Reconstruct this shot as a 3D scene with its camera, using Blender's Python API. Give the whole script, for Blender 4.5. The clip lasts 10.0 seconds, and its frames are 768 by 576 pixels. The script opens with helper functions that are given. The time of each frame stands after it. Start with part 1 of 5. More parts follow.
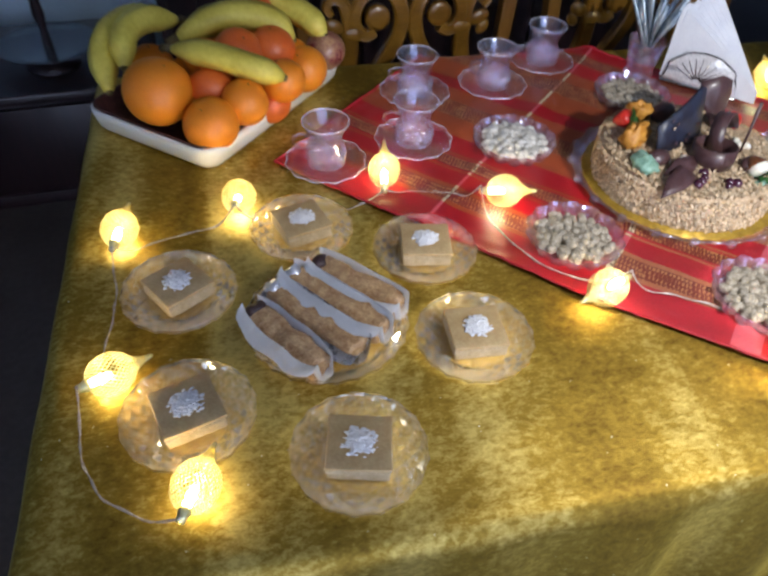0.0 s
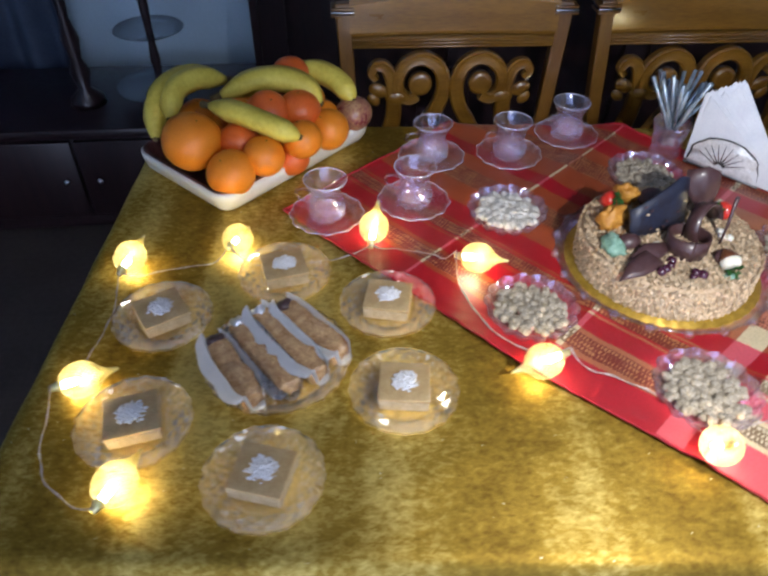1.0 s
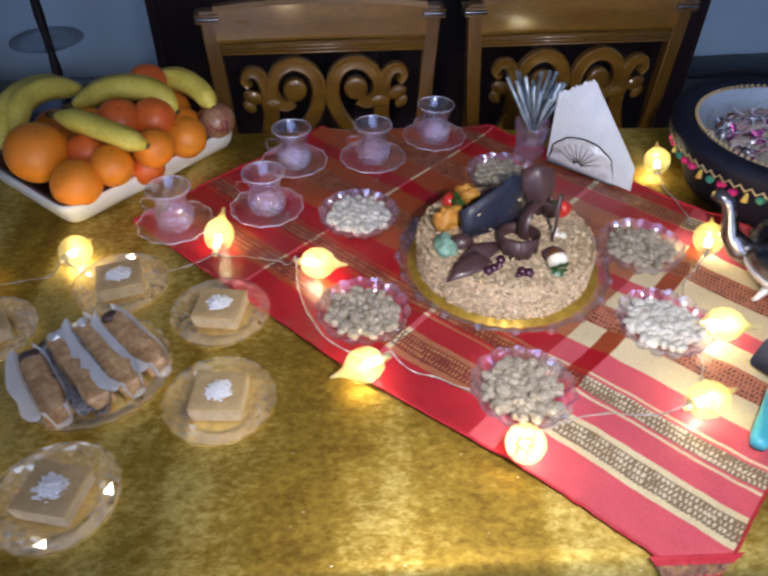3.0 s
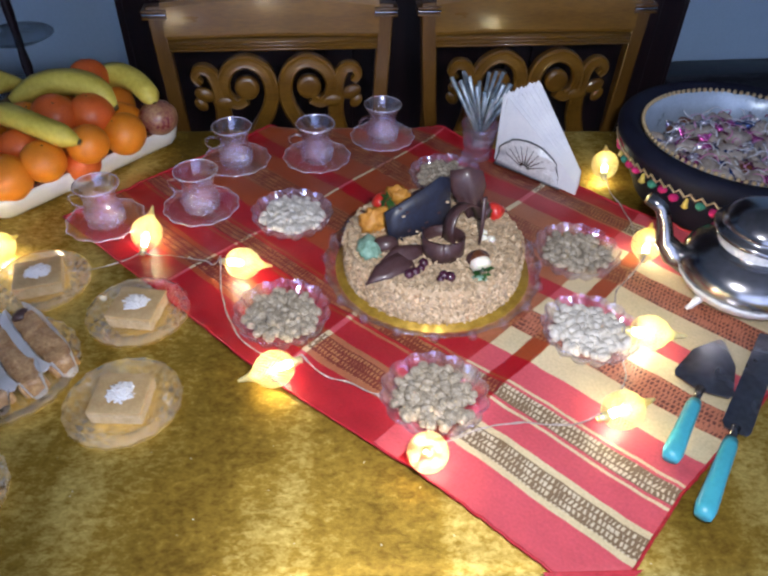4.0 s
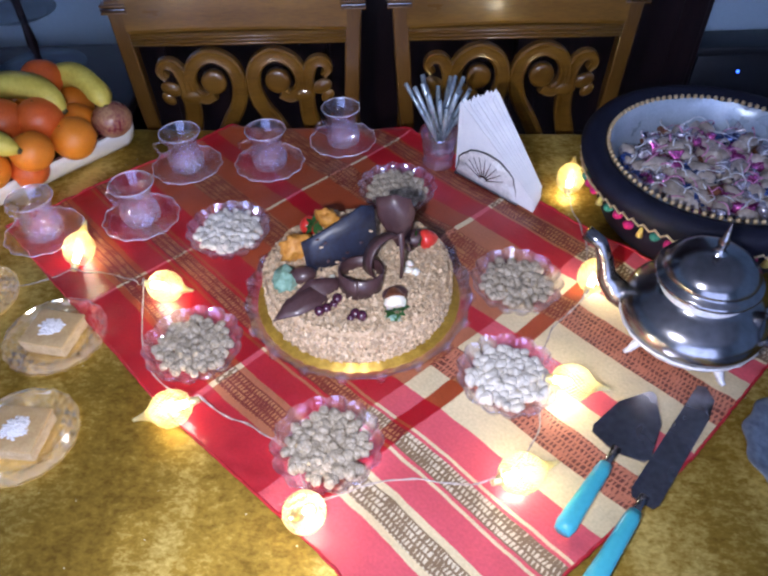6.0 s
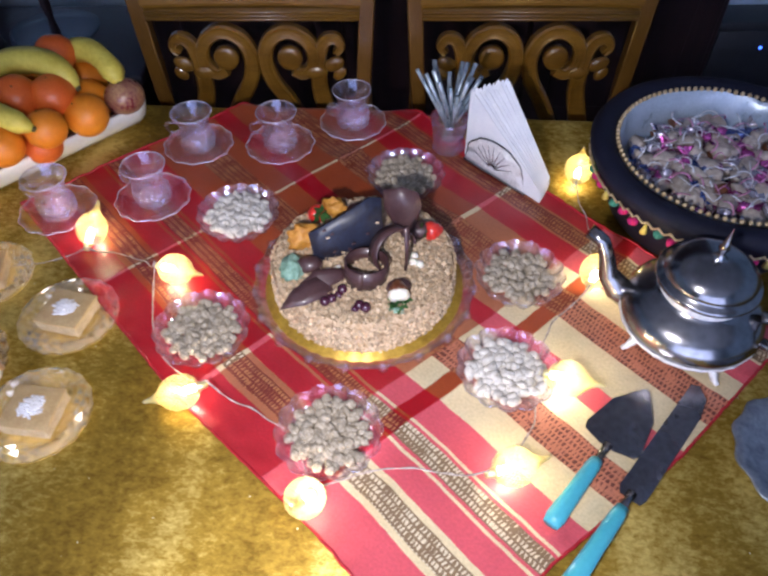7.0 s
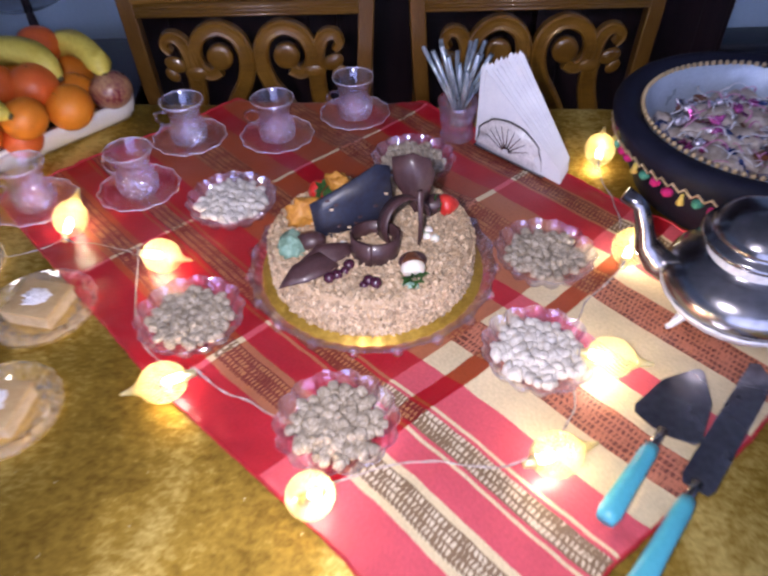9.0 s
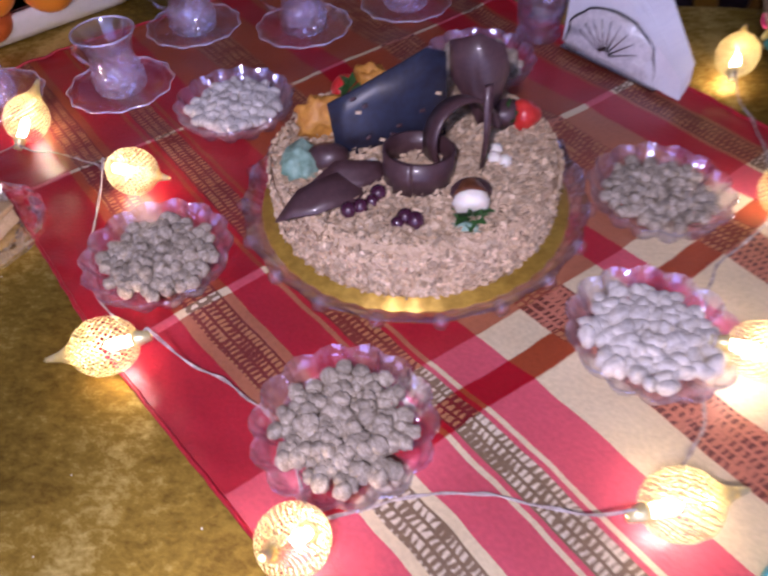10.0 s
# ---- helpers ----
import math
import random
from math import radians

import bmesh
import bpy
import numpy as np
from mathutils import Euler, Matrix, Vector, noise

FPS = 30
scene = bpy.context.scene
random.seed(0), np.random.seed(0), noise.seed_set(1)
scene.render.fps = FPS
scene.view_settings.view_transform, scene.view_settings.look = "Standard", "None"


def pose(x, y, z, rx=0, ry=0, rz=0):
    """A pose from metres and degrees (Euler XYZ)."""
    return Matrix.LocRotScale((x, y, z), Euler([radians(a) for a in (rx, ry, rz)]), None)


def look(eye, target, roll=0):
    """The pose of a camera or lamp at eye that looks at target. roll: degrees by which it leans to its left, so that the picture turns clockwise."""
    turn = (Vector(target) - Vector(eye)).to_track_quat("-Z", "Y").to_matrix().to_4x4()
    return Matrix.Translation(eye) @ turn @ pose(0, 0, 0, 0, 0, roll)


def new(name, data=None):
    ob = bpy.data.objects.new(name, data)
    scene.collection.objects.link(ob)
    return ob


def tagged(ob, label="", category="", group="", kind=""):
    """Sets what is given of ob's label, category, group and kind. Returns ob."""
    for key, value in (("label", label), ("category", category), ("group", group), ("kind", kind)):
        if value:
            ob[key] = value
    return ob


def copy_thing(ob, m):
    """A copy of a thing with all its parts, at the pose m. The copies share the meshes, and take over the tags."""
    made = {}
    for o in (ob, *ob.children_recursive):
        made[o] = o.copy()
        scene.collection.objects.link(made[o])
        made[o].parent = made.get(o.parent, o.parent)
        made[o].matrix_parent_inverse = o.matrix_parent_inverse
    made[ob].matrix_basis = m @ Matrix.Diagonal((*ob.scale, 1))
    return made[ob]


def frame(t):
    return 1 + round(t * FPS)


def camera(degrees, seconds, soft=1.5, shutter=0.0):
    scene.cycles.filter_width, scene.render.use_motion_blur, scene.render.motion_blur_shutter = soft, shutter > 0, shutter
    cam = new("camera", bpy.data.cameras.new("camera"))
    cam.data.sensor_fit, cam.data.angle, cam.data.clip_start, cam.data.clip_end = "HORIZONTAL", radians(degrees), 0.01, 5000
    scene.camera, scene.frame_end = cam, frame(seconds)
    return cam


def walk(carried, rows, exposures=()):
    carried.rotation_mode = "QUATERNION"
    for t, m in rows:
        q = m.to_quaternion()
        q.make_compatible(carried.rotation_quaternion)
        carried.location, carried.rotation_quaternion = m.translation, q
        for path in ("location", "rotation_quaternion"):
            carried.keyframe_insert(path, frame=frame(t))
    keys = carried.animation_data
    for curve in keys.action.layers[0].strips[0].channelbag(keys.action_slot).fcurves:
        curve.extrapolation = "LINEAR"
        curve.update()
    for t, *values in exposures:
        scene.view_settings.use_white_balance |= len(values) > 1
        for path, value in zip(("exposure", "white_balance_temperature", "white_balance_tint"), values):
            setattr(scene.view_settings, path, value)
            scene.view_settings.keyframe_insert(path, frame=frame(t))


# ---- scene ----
cam = camera(59.8, 10.0, soft=2.5, shutter=0.6)
PATH = [
    (0, (-0.035, -0.037, 1.278), (0.434, 1.298, -0.135), 3.6),
    (0.5, (0.02, -0.093, 1.314), (0.343, 1.343, -0.04), 1.7),
    (1, (0.138, -0.11, 1.34), (0.28, 1.371, 0.004), 0.7),
    (1.5, (0.212, -0.114, 1.332), (0.287, 1.393, 0.018), 0.1),
    (2, (0.248, -0.121, 1.334), (0.376, 1.378, 0.017), -0.1),
    (2.5, (0.283, -0.117, 1.328), (0.469, 1.37, 0.004), 0.0),
    (3, (0.312, -0.124, 1.333), (0.536, 1.364, 0.015), 0.9),
    (3.2, (0.34, -0.118, 1.333), (0.557, 1.349, -0.009), 1.1),
    (4.3, (0.421, -0.129, 1.306), (0.637, 1.383, 0.015), 2.2),
    (4.5, (0.423, -0.162, 1.294), (0.646, 1.36, 0.017), 3.9),
    (5, (0.453, -0.147, 1.297), (0.598, 1.339, -0.033), 3.6),
    (5.5, (0.549, -0.063, 1.331), (0.608, 1.428, 0.0), -0.7),
    (5.7, (0.573, -0.047, 1.349), (0.625, 1.41, -0.019), -1.4),
    (6.8, (0.589, -0.045, 1.401), (0.624, 1.307, -0.072), 0.5),
    (7, (0.59, -0.032, 1.407), (0.604, 1.295, -0.089), -0.4),
    (7.5, (0.576, -0.093, 1.422), (0.566, 1.288, -0.024), -1.9),
    (8, (0.557, -0.134, 1.419), (0.55, 1.277, 0.002), -2.0),
    (8.5, (0.55, -0.13, 1.377), (0.562, 1.262, -0.059), -2.5),
    (9, (0.574, -0.032, 1.282), (0.598, 1.415, -0.099), -1.4),
    (9.5, (0.583, 0.061, 1.183), (0.577, 1.449, -0.257), -0.0),
    (10, (0.582, 0.117, 1.135), (0.458, 1.443, -0.357), -2.8),
]
walk(cam, [(t, look(eye, target, roll)) for t, eye, target, roll in PATH],
     exposures=[(0.0, 0.0, 6250, 9), (1.5, -0.07, 6150, 11), (2.5, -0.17, 6200, 14), (4.5, -0.18, 5800, 13), (5.0, -0.14, 5500, 22), (5.5, -0.05, 5450, 21), (7.0, 0.01, 6050, 19), (8.0, 0.0, 6000, 17), (9.0, -0.03, 6050, 30), (9.5, -0.42, 5750, 44), (10.0, -0.54, 5800, 46)])

# ---- light ----
# bluish fill, reaching the room only through the opening added in the south wall
world = bpy.data.worlds.new("bluish_fill")
scene.world = world
world.use_nodes = True
world.node_tree.nodes["Background"].inputs[0].default_value = (0.36, 0.42, 0.60, 1)
world.node_tree.nodes["Background"].inputs[1].default_value = 5.4

torch = bpy.data.lights.new("torch", "SPOT")
torch.energy, torch.color, torch.shadow_soft_size = 27.5, (0.90, 0.89, 0.86), 0.012
torch.spot_size, torch.spot_blend = radians(98), 1.0
new("torch", torch).matrix_world = look((0.50, -0.05, 1.32), (0.56, 0.40, 0.75))


# ---- helpers of this scene ----
def part(name, bm, material, parent=None, label="", smooth=True, kind=""):
    """Links a bmesh as one mesh object under a thing or a part."""
    me = bpy.data.meshes.new(name)
    bm.to_mesh(me)
    bm.free()
    for p in me.polygons:
        p.use_smooth = smooth
    me.materials.append(material)
    ob = new(name, me)
    ob.parent = parent
    return tagged(ob, label, kind=kind)


def again(name, me, parent, m, kind=""):
    """One more object on a shared mesh."""
    ob = new(name, me)
    ob.parent = parent
    ob.matrix_basis = m
    return tagged(ob, kind=kind)


def thing(name, m, label, category, group="", kind=""):
    ob = new(name)
    ob.empty_display_size = 0.05
    ob.matrix_basis = m
    return tagged(ob, label, category, group, kind)


def lathe(profile, n=48, wobble=None, bm=None, close=False):
    """A turned body from (radius, height) pairs; wobble(angle, i) scales the radius and lifts the height."""
    bm = bm or bmesh.new()
    rings = []
    for i, (r, z) in enumerate(profile):
        ring = []
        for k in range(n):
            a = 2 * math.pi * k / n
            f, dz = wobble(a, i) if wobble else (1, 0)
            ring.append(bm.verts.new((r * f * math.cos(a), r * f * math.sin(a), z + dz)))
        rings.append(ring)
    for a, b in zip(rings, rings[1:]):
        for k in range(n):
            bm.faces.new((a[k], a[(k + 1) % n], b[(k + 1) % n], b[k]))
    if close:
        bm.faces.new(rings[0][::-1])
        bm.faces.new(rings[-1])
    return bm


def sweep(points, radius, n=8, bm=None, flat=1.0, up=(0, 0, 1)):
    """A tube along points; radius is a number or one for each point; flat squeezes it along up."""
    bm = bm or bmesh.new()
    pts = [Vector(p) for p in points]
    rad = radius if isinstance(radius, (list, tuple)) else [radius] * len(pts)
    rings = []
    for i, p in enumerate(pts):
        d = (pts[min(i + 1, len(pts) - 1)] - pts[max(i - 1, 0)]).normalized()
        u = Vector(up)
        side = d.cross(u)
        if side.length < 1e-4:
            side = d.cross(Vector((1, 0.01, 0)))
        side.normalize()
        over = side.cross(d).normalized()
        rings.append([bm.verts.new(p + rad[i] * (math.cos(2 * math.pi * k / n) * side + flat * math.sin(2 * math.pi * k / n) * over)) for k in range(n)])
    for a, b in zip(rings, rings[1:]):
        for k in range(n):
            bm.faces.new((a[k], a[(k + 1) % n], b[(k + 1) % n], b[k]))
    bm.faces.new(rings[0][::-1])
    bm.faces.new(rings[-1])
    return bm


def box(x0, y0, z0, x1, y1, z1, bevel=0.004, bm=None, seg=2):
    b = bmesh.new()
    bmesh.ops.create_cube(b, size=1)
    for v in b.verts:
        v.co = Vector(((x0 + x1) / 2 + v.co.x * (x1 - x0), (y0 + y1) / 2 + v.co.y * (y1 - y0), (z0 + z1) / 2 + v.co.z * (z1 - z0)))
    if bevel:
        bmesh.ops.bevel(b, geom=b.edges[:], offset=bevel, segments=seg, affect="EDGES", profile=0.5)
    if bm is None:
        return b
    me = bpy.data.meshes.new("tmp")
    b.to_mesh(me)
    b.free()
    bm.from_mesh(me)
    bpy.data.meshes.remove(me)
    return bm


def ball(r, m=None, seg=24, rings=14, squash=(1, 1, 1), lumps=0.0, scale=60.0, seed=0.0, bm=None):
    b = bmesh.new()
    bmesh.ops.create_uvsphere(b, u_segments=seg, v_segments=rings, radius=1)
    for v in b.verts:
        f = 1 + lumps * noise.noise(v.co * scale * r + Vector((seed, seed * 1.7, 0)))
        v.co = Vector((v.co.x * squash[0], v.co.y * squash[1], v.co.z * squash[2])) * r * f
    if m is not None:
        b.transform(m)
    if bm is None:
        return b
    me = bpy.data.meshes.new("tmp")
    b.to_mesh(me)
    b.free()
    bm.from_mesh(me)
    bpy.data.meshes.remove(me)
    return bm


# ---- materials ----
def nodes_of(name):
    m = bpy.data.materials.new(name)
    m.use_nodes = True
    t = m.node_tree
    return m, t, t.nodes["Principled BSDF"]


def add(t, kind, **sets):
    n = t.nodes.new(kind)
    for k, v in sets.items():
        if k in n.inputs:
            n.inputs[k].default_value = v
    return n


def mat(name, dark, light, rough=0.5, metal=0.0, scale=20.0, fine=200.0, bump=0.2, depth=0.001, coat=0.0, sheen=0.0, spec=0.5, stretch=(1, 1, 1), vary=0.0, rough_var=0.1, sss=0.0):
    """A surface whose colour runs between two tones in a coarse and a fine grain, with relief and uneven gloss."""
    m, t, p = nodes_of(name)
    co = t.nodes.new("ShaderNodeTexCoord")
    mp = t.nodes.new("ShaderNodeMapping")
    mp.inputs["Scale"].default_value = stretch
    t.links.new(co.outputs["Object"], mp.inputs["Vector"])
    a = add(t, "ShaderNodeTexNoise", Scale=scale, Detail=4.0)
    b = add(t, "ShaderNodeTexNoise", Scale=fine, Detail=2.0)
    for n in (a, b):
        t.links.new(mp.outputs[0], n.inputs["Vector"])
    s = t.nodes.new("ShaderNodeMath")
    s.operation = "MULTIPLY_ADD"
    s.inputs[1].default_value = 0.4
    t.links.new(b.outputs[0], s.inputs[0])
    w = t.nodes.new("ShaderNodeMath")
    w.operation = "MULTIPLY"
    w.inputs[1].default_value = 0.6
    t.links.new(a.outputs[0], w.inputs[0])
    t.links.new(w.outputs[0], s.inputs[2])
    r = t.nodes.new("ShaderNodeMapRange")
    r.inputs[1].default_value, r.inputs[2].default_value = 0.35, 0.65
    t.links.new(s.outputs[0], r.inputs[0])
    mix = t.nodes.new("ShaderNodeMix")
    mix.data_type = "RGBA"
    mix.inputs[6].default_value, mix.inputs[7].default_value = (*dark, 1), (*light, 1)
    t.links.new(r.outputs[0], mix.inputs[0])
    out = mix.outputs[2]
    if vary:
        info = t.nodes.new("ShaderNodeObjectInfo")
        hsv = t.nodes.new("ShaderNodeHueSaturation")
        vr = t.nodes.new("ShaderNodeMapRange")
        vr.inputs[3].default_value, vr.inputs[4].default_value = 1 - vary, 1 + vary
        t.links.new(info.outputs["Random"], vr.inputs[0])
        t.links.new(vr.outputs[0], hsv.inputs["Value"])
        t.links.new(out, hsv.inputs["Color"])
        out = hsv.outputs[0]
    t.links.new(out, p.inputs["Base Color"])
    rr = t.nodes.new("ShaderNodeMapRange")
    rr.inputs[3].default_value, rr.inputs[4].default_value = max(0, rough - rough_var), min(1, rough + rough_var)
    t.links.new(a.outputs[0], rr.inputs[0])
    t.links.new(rr.outputs[0], p.inputs["Roughness"])
    p.inputs["Metallic"].default_value = metal
    p.inputs["Coat Weight"].default_value = coat
    p.inputs["Coat Roughness"].default_value = 0.12
    p.inputs["Sheen Weight"].default_value = sheen
    p.inputs["Specular IOR Level"].default_value = spec
    if sss:
        p.inputs["Subsurface Weight"].default_value = sss
        p.inputs["Subsurface Radius"].default_value = (0.006, 0.003, 0.0015)
        p.inputs["Subsurface Scale"].default_value = 1.0
    if bump:
        bp = add(t, "ShaderNodeBump", Strength=bump, Distance=depth)
        t.links.new(s.outputs[0], bp.inputs["Height"])
        t.links.new(bp.outputs[0], p.inputs["Normal"])
    return m


def glass(name, tint, rough=0.06, relief=0.0, veil=0.22, bent=0.6, gloss=0.09, tone=(0.85, 0.92, 1.25)):
    """Pressed glass: part clear, part bending, with a pale surface gloss that catches the light."""
    m, t, p = nodes_of(name)
    p.inputs["Base Color"].default_value = (*tint, 1)
    p.inputs["Roughness"].default_value = 0.22
    p.inputs["Specular IOR Level"].default_value = 1.0
    p.inputs["Coat Weight"].default_value = 1.0
    p.inputs["Coat Roughness"].default_value = 0.06
    bend = t.nodes.new("ShaderNodeBsdfGlass")
    bend.inputs["Color"].default_value = (*[min(1, 0.9 + 0.1 * c) for c in tint], 1)
    bend.inputs["Roughness"].default_value, bend.inputs["IOR"].default_value = rough, 1.42
    clear_way = t.nodes.new("ShaderNodeBsdfTransparent")
    clear_way.inputs[0].default_value = (*[min(1, 0.74 + 0.30 * c) for c in tint], 1)
    one, two = t.nodes.new("ShaderNodeMixShader"), t.nodes.new("ShaderNodeMixShader")
    one.inputs[0].default_value, two.inputs[0].default_value = bent, veil
    t.links.new(clear_way.outputs[0], one.inputs[1])
    t.links.new(bend.outputs[0], one.inputs[2])
    t.links.new(one.outputs[0], two.inputs[1])
    t.links.new(p.outputs[0], two.inputs[2])
    shine = t.nodes.new("ShaderNodeBsdfGlossy")
    shine.inputs["Color"].default_value, shine.inputs["Roughness"].default_value = (*[gloss * c for c in tone], 1), 0.10
    three = t.nodes.new("ShaderNodeAddShader")
    t.links.new(two.outputs[0], three.inputs[0])
    t.links.new(shine.outputs[0], three.inputs[1])
    t.links.new(three.outputs[0], t.nodes["Material Output"].inputs[0])
    if relief:
        co = t.nodes.new("ShaderNodeTexCoord")
        n = add(t, "ShaderNodeTexVoronoi", Scale=relief)
        bp = add(t, "ShaderNodeBump", Strength=0.6, Distance=0.003)
        t.links.new(co.outputs["Object"], n.inputs["Vector"])
        t.links.new(n.outputs["Distance"], bp.inputs["Height"])
        for sh in (p, bend, shine):
            t.links.new(bp.outputs[0], sh.inputs["Normal"])
    return m


def velvet():
    """Crushed gold velvet: patches of pile lying one way or another, their sheen painted into the colour, with a soft
    sheen.
    """
    m, t, p = nodes_of("gold_velvet")
    co = t.nodes.new("ShaderNodeTexCoord")
    mp = t.nodes.new("ShaderNodeMapping")
    mp.inputs["Scale"].default_value = (1.0, 1.5, 1.0)
    t.links.new(co.outputs["Object"], mp.inputs["Vector"])
    big = add(t, "ShaderNodeTexNoise", Scale=9.0, Detail=3.0, Distortion=0.6)
    mid = add(t, "ShaderNodeTexNoise", Scale=110.0, Detail=6.0, Roughness=0.72, Distortion=0.25)
    fine = add(t, "ShaderNodeTexNoise", Scale=700.0, Detail=1.0)
    mp2 = t.nodes.new("ShaderNodeMapping")
    mp2.inputs["Scale"].default_value = (11.0, 1.3, 1.0)
    t.links.new(co.outputs["Object"], mp2.inputs["Vector"])
    # lengthwise streaks of sheen on the folds, painted in through the colour ramp
    sheen_streak = add(t, "ShaderNodeTexNoise", Scale=1.0, Detail=3.0, Distortion=0.3)
    t.links.new(mp2.outputs[0], sheen_streak.inputs["Vector"])
    for n in (big, mid, fine):
        t.links.new(mp.outputs[0], n.inputs["Vector"])
    s1 = t.nodes.new("ShaderNodeMath")
    s1.operation = "ADD"
    t.links.new(math_node(t, "MULTIPLY_ADD", mid.outputs[0], 1.0, 0.0), s1.inputs[0])
    t.links.new(math_node(t, "MULTIPLY_ADD", sheen_streak.outputs[0], 1.15, math_node(t, "MULTIPLY", big.outputs[0], 0.35)), s1.inputs[1])
    r = t.nodes.new("ShaderNodeMapRange")
    r.inputs[1].default_value, r.inputs[2].default_value = 0.98, 1.50
    t.links.new(s1.outputs[0], r.inputs[0])
    ramp = t.nodes.new("ShaderNodeValToRGB")
    e = ramp.color_ramp.elements
    e[0].position, e[0].color = 0.0, (0.16, 0.088, 0.008, 1)
    e[1].position, e[1].color = 1.0, (0.64, 0.475, 0.135, 1)
    k = e.new(0.5)
    k.color = (0.315, 0.197, 0.024, 1)
    t.links.new(r.outputs[0], ramp.inputs[0])
    # sparse glints, painted as pale dots into the base colour
    glint_cells = add(t, "ShaderNodeTexVoronoi", Scale=75.0, Randomness=1.0)
    t.links.new(co.outputs["Object"], glint_cells.inputs["Vector"])
    pick = t.nodes.new("ShaderNodeSeparateXYZ")
    t.links.new(glint_cells.outputs["Color"], pick.inputs[0])
    glint = math_node(t, "MULTIPLY", math_node(t, "LESS_THAN", glint_cells.outputs["Distance"], 0.055), math_node(t, "GREATER_THAN", pick.outputs[0], 0.72))
    t.links.new(mix_node(t, glint, ramp.outputs[0], (0.92, 0.86, 0.62)), p.inputs["Base Color"])
    p.inputs["Roughness"].default_value = 0.52
    p.inputs["Metallic"].default_value = 0.78
    p.inputs["Specular IOR Level"].default_value = 0.8
    p.inputs["Specular Tint"].default_value = (1.0, 0.92, 0.6, 1)
    p.inputs["Sheen Weight"].default_value = 0.28
    p.inputs["Sheen Roughness"].default_value = 0.40
    p.inputs["Sheen Tint"].default_value = (1.0, 0.84, 0.22, 1)
    h = t.nodes.new("ShaderNodeMath")
    h.operation = "MULTIPLY_ADD"
    h.inputs[1].default_value = 0.25
    t.links.new(fine.outputs[0], h.inputs[0])
    t.links.new(s1.outputs[0], h.inputs[2])
    bp = add(t, "ShaderNodeBump", Strength=0.22, Distance=0.003)
    t.links.new(h.outputs[0], bp.inputs["Height"])
    # shading normal tilted to the front edge, which draws the torch's highlight onto the cloth
    lean = t.nodes.new("ShaderNodeVectorMath")
    lean.inputs[1].default_value = (0.0, -0.24, 0.0)
    unit = t.nodes.new("ShaderNodeVectorMath")
    unit.operation = "NORMALIZE"
    t.links.new(bp.outputs[0], lean.inputs[0])
    t.links.new(lean.outputs[0], unit.inputs[0])
    t.links.new(unit.outputs[0], p.inputs["Normal"])
    return m


def steps(t, source, stops):
    """A stepped colour ramp over 0..1."""
    ramp = t.nodes.new("ShaderNodeValToRGB")
    ramp.color_ramp.interpolation = "CONSTANT"
    e = ramp.color_ramp.elements
    e[0].position, e[0].color = stops[0][0], (*stops[0][1], 1)
    e[1].position, e[1].color = stops[1][0], (*stops[1][1], 1)
    for pos, c in stops[2:]:
        e.new(pos).color = (*c, 1)
    t.links.new(source, ramp.inputs[0])
    return ramp.outputs[0]


def math_node(t, op, a, b=0.0, c=0.0):
    n = t.nodes.new("ShaderNodeMath")
    n.operation = op
    for i, v in enumerate((a, b, c)):
        if isinstance(v, (int, float)):
            n.inputs[i].default_value = v
        else:
            t.links.new(v, n.inputs[i])
    return n.outputs[0]


def mix_node(t, f, a, b):
    n = t.nodes.new("ShaderNodeMix")
    n.data_type = "RGBA"
    for i, v in ((0, f), (6, a), (7, b)):
        if isinstance(v, (int, float)):
            n.inputs[i].default_value = v
        elif isinstance(v, tuple):
            n.inputs[i].default_value = (*v, 1)
        else:
            t.links.new(v, n.inputs[i])
    return n.outputs[2]


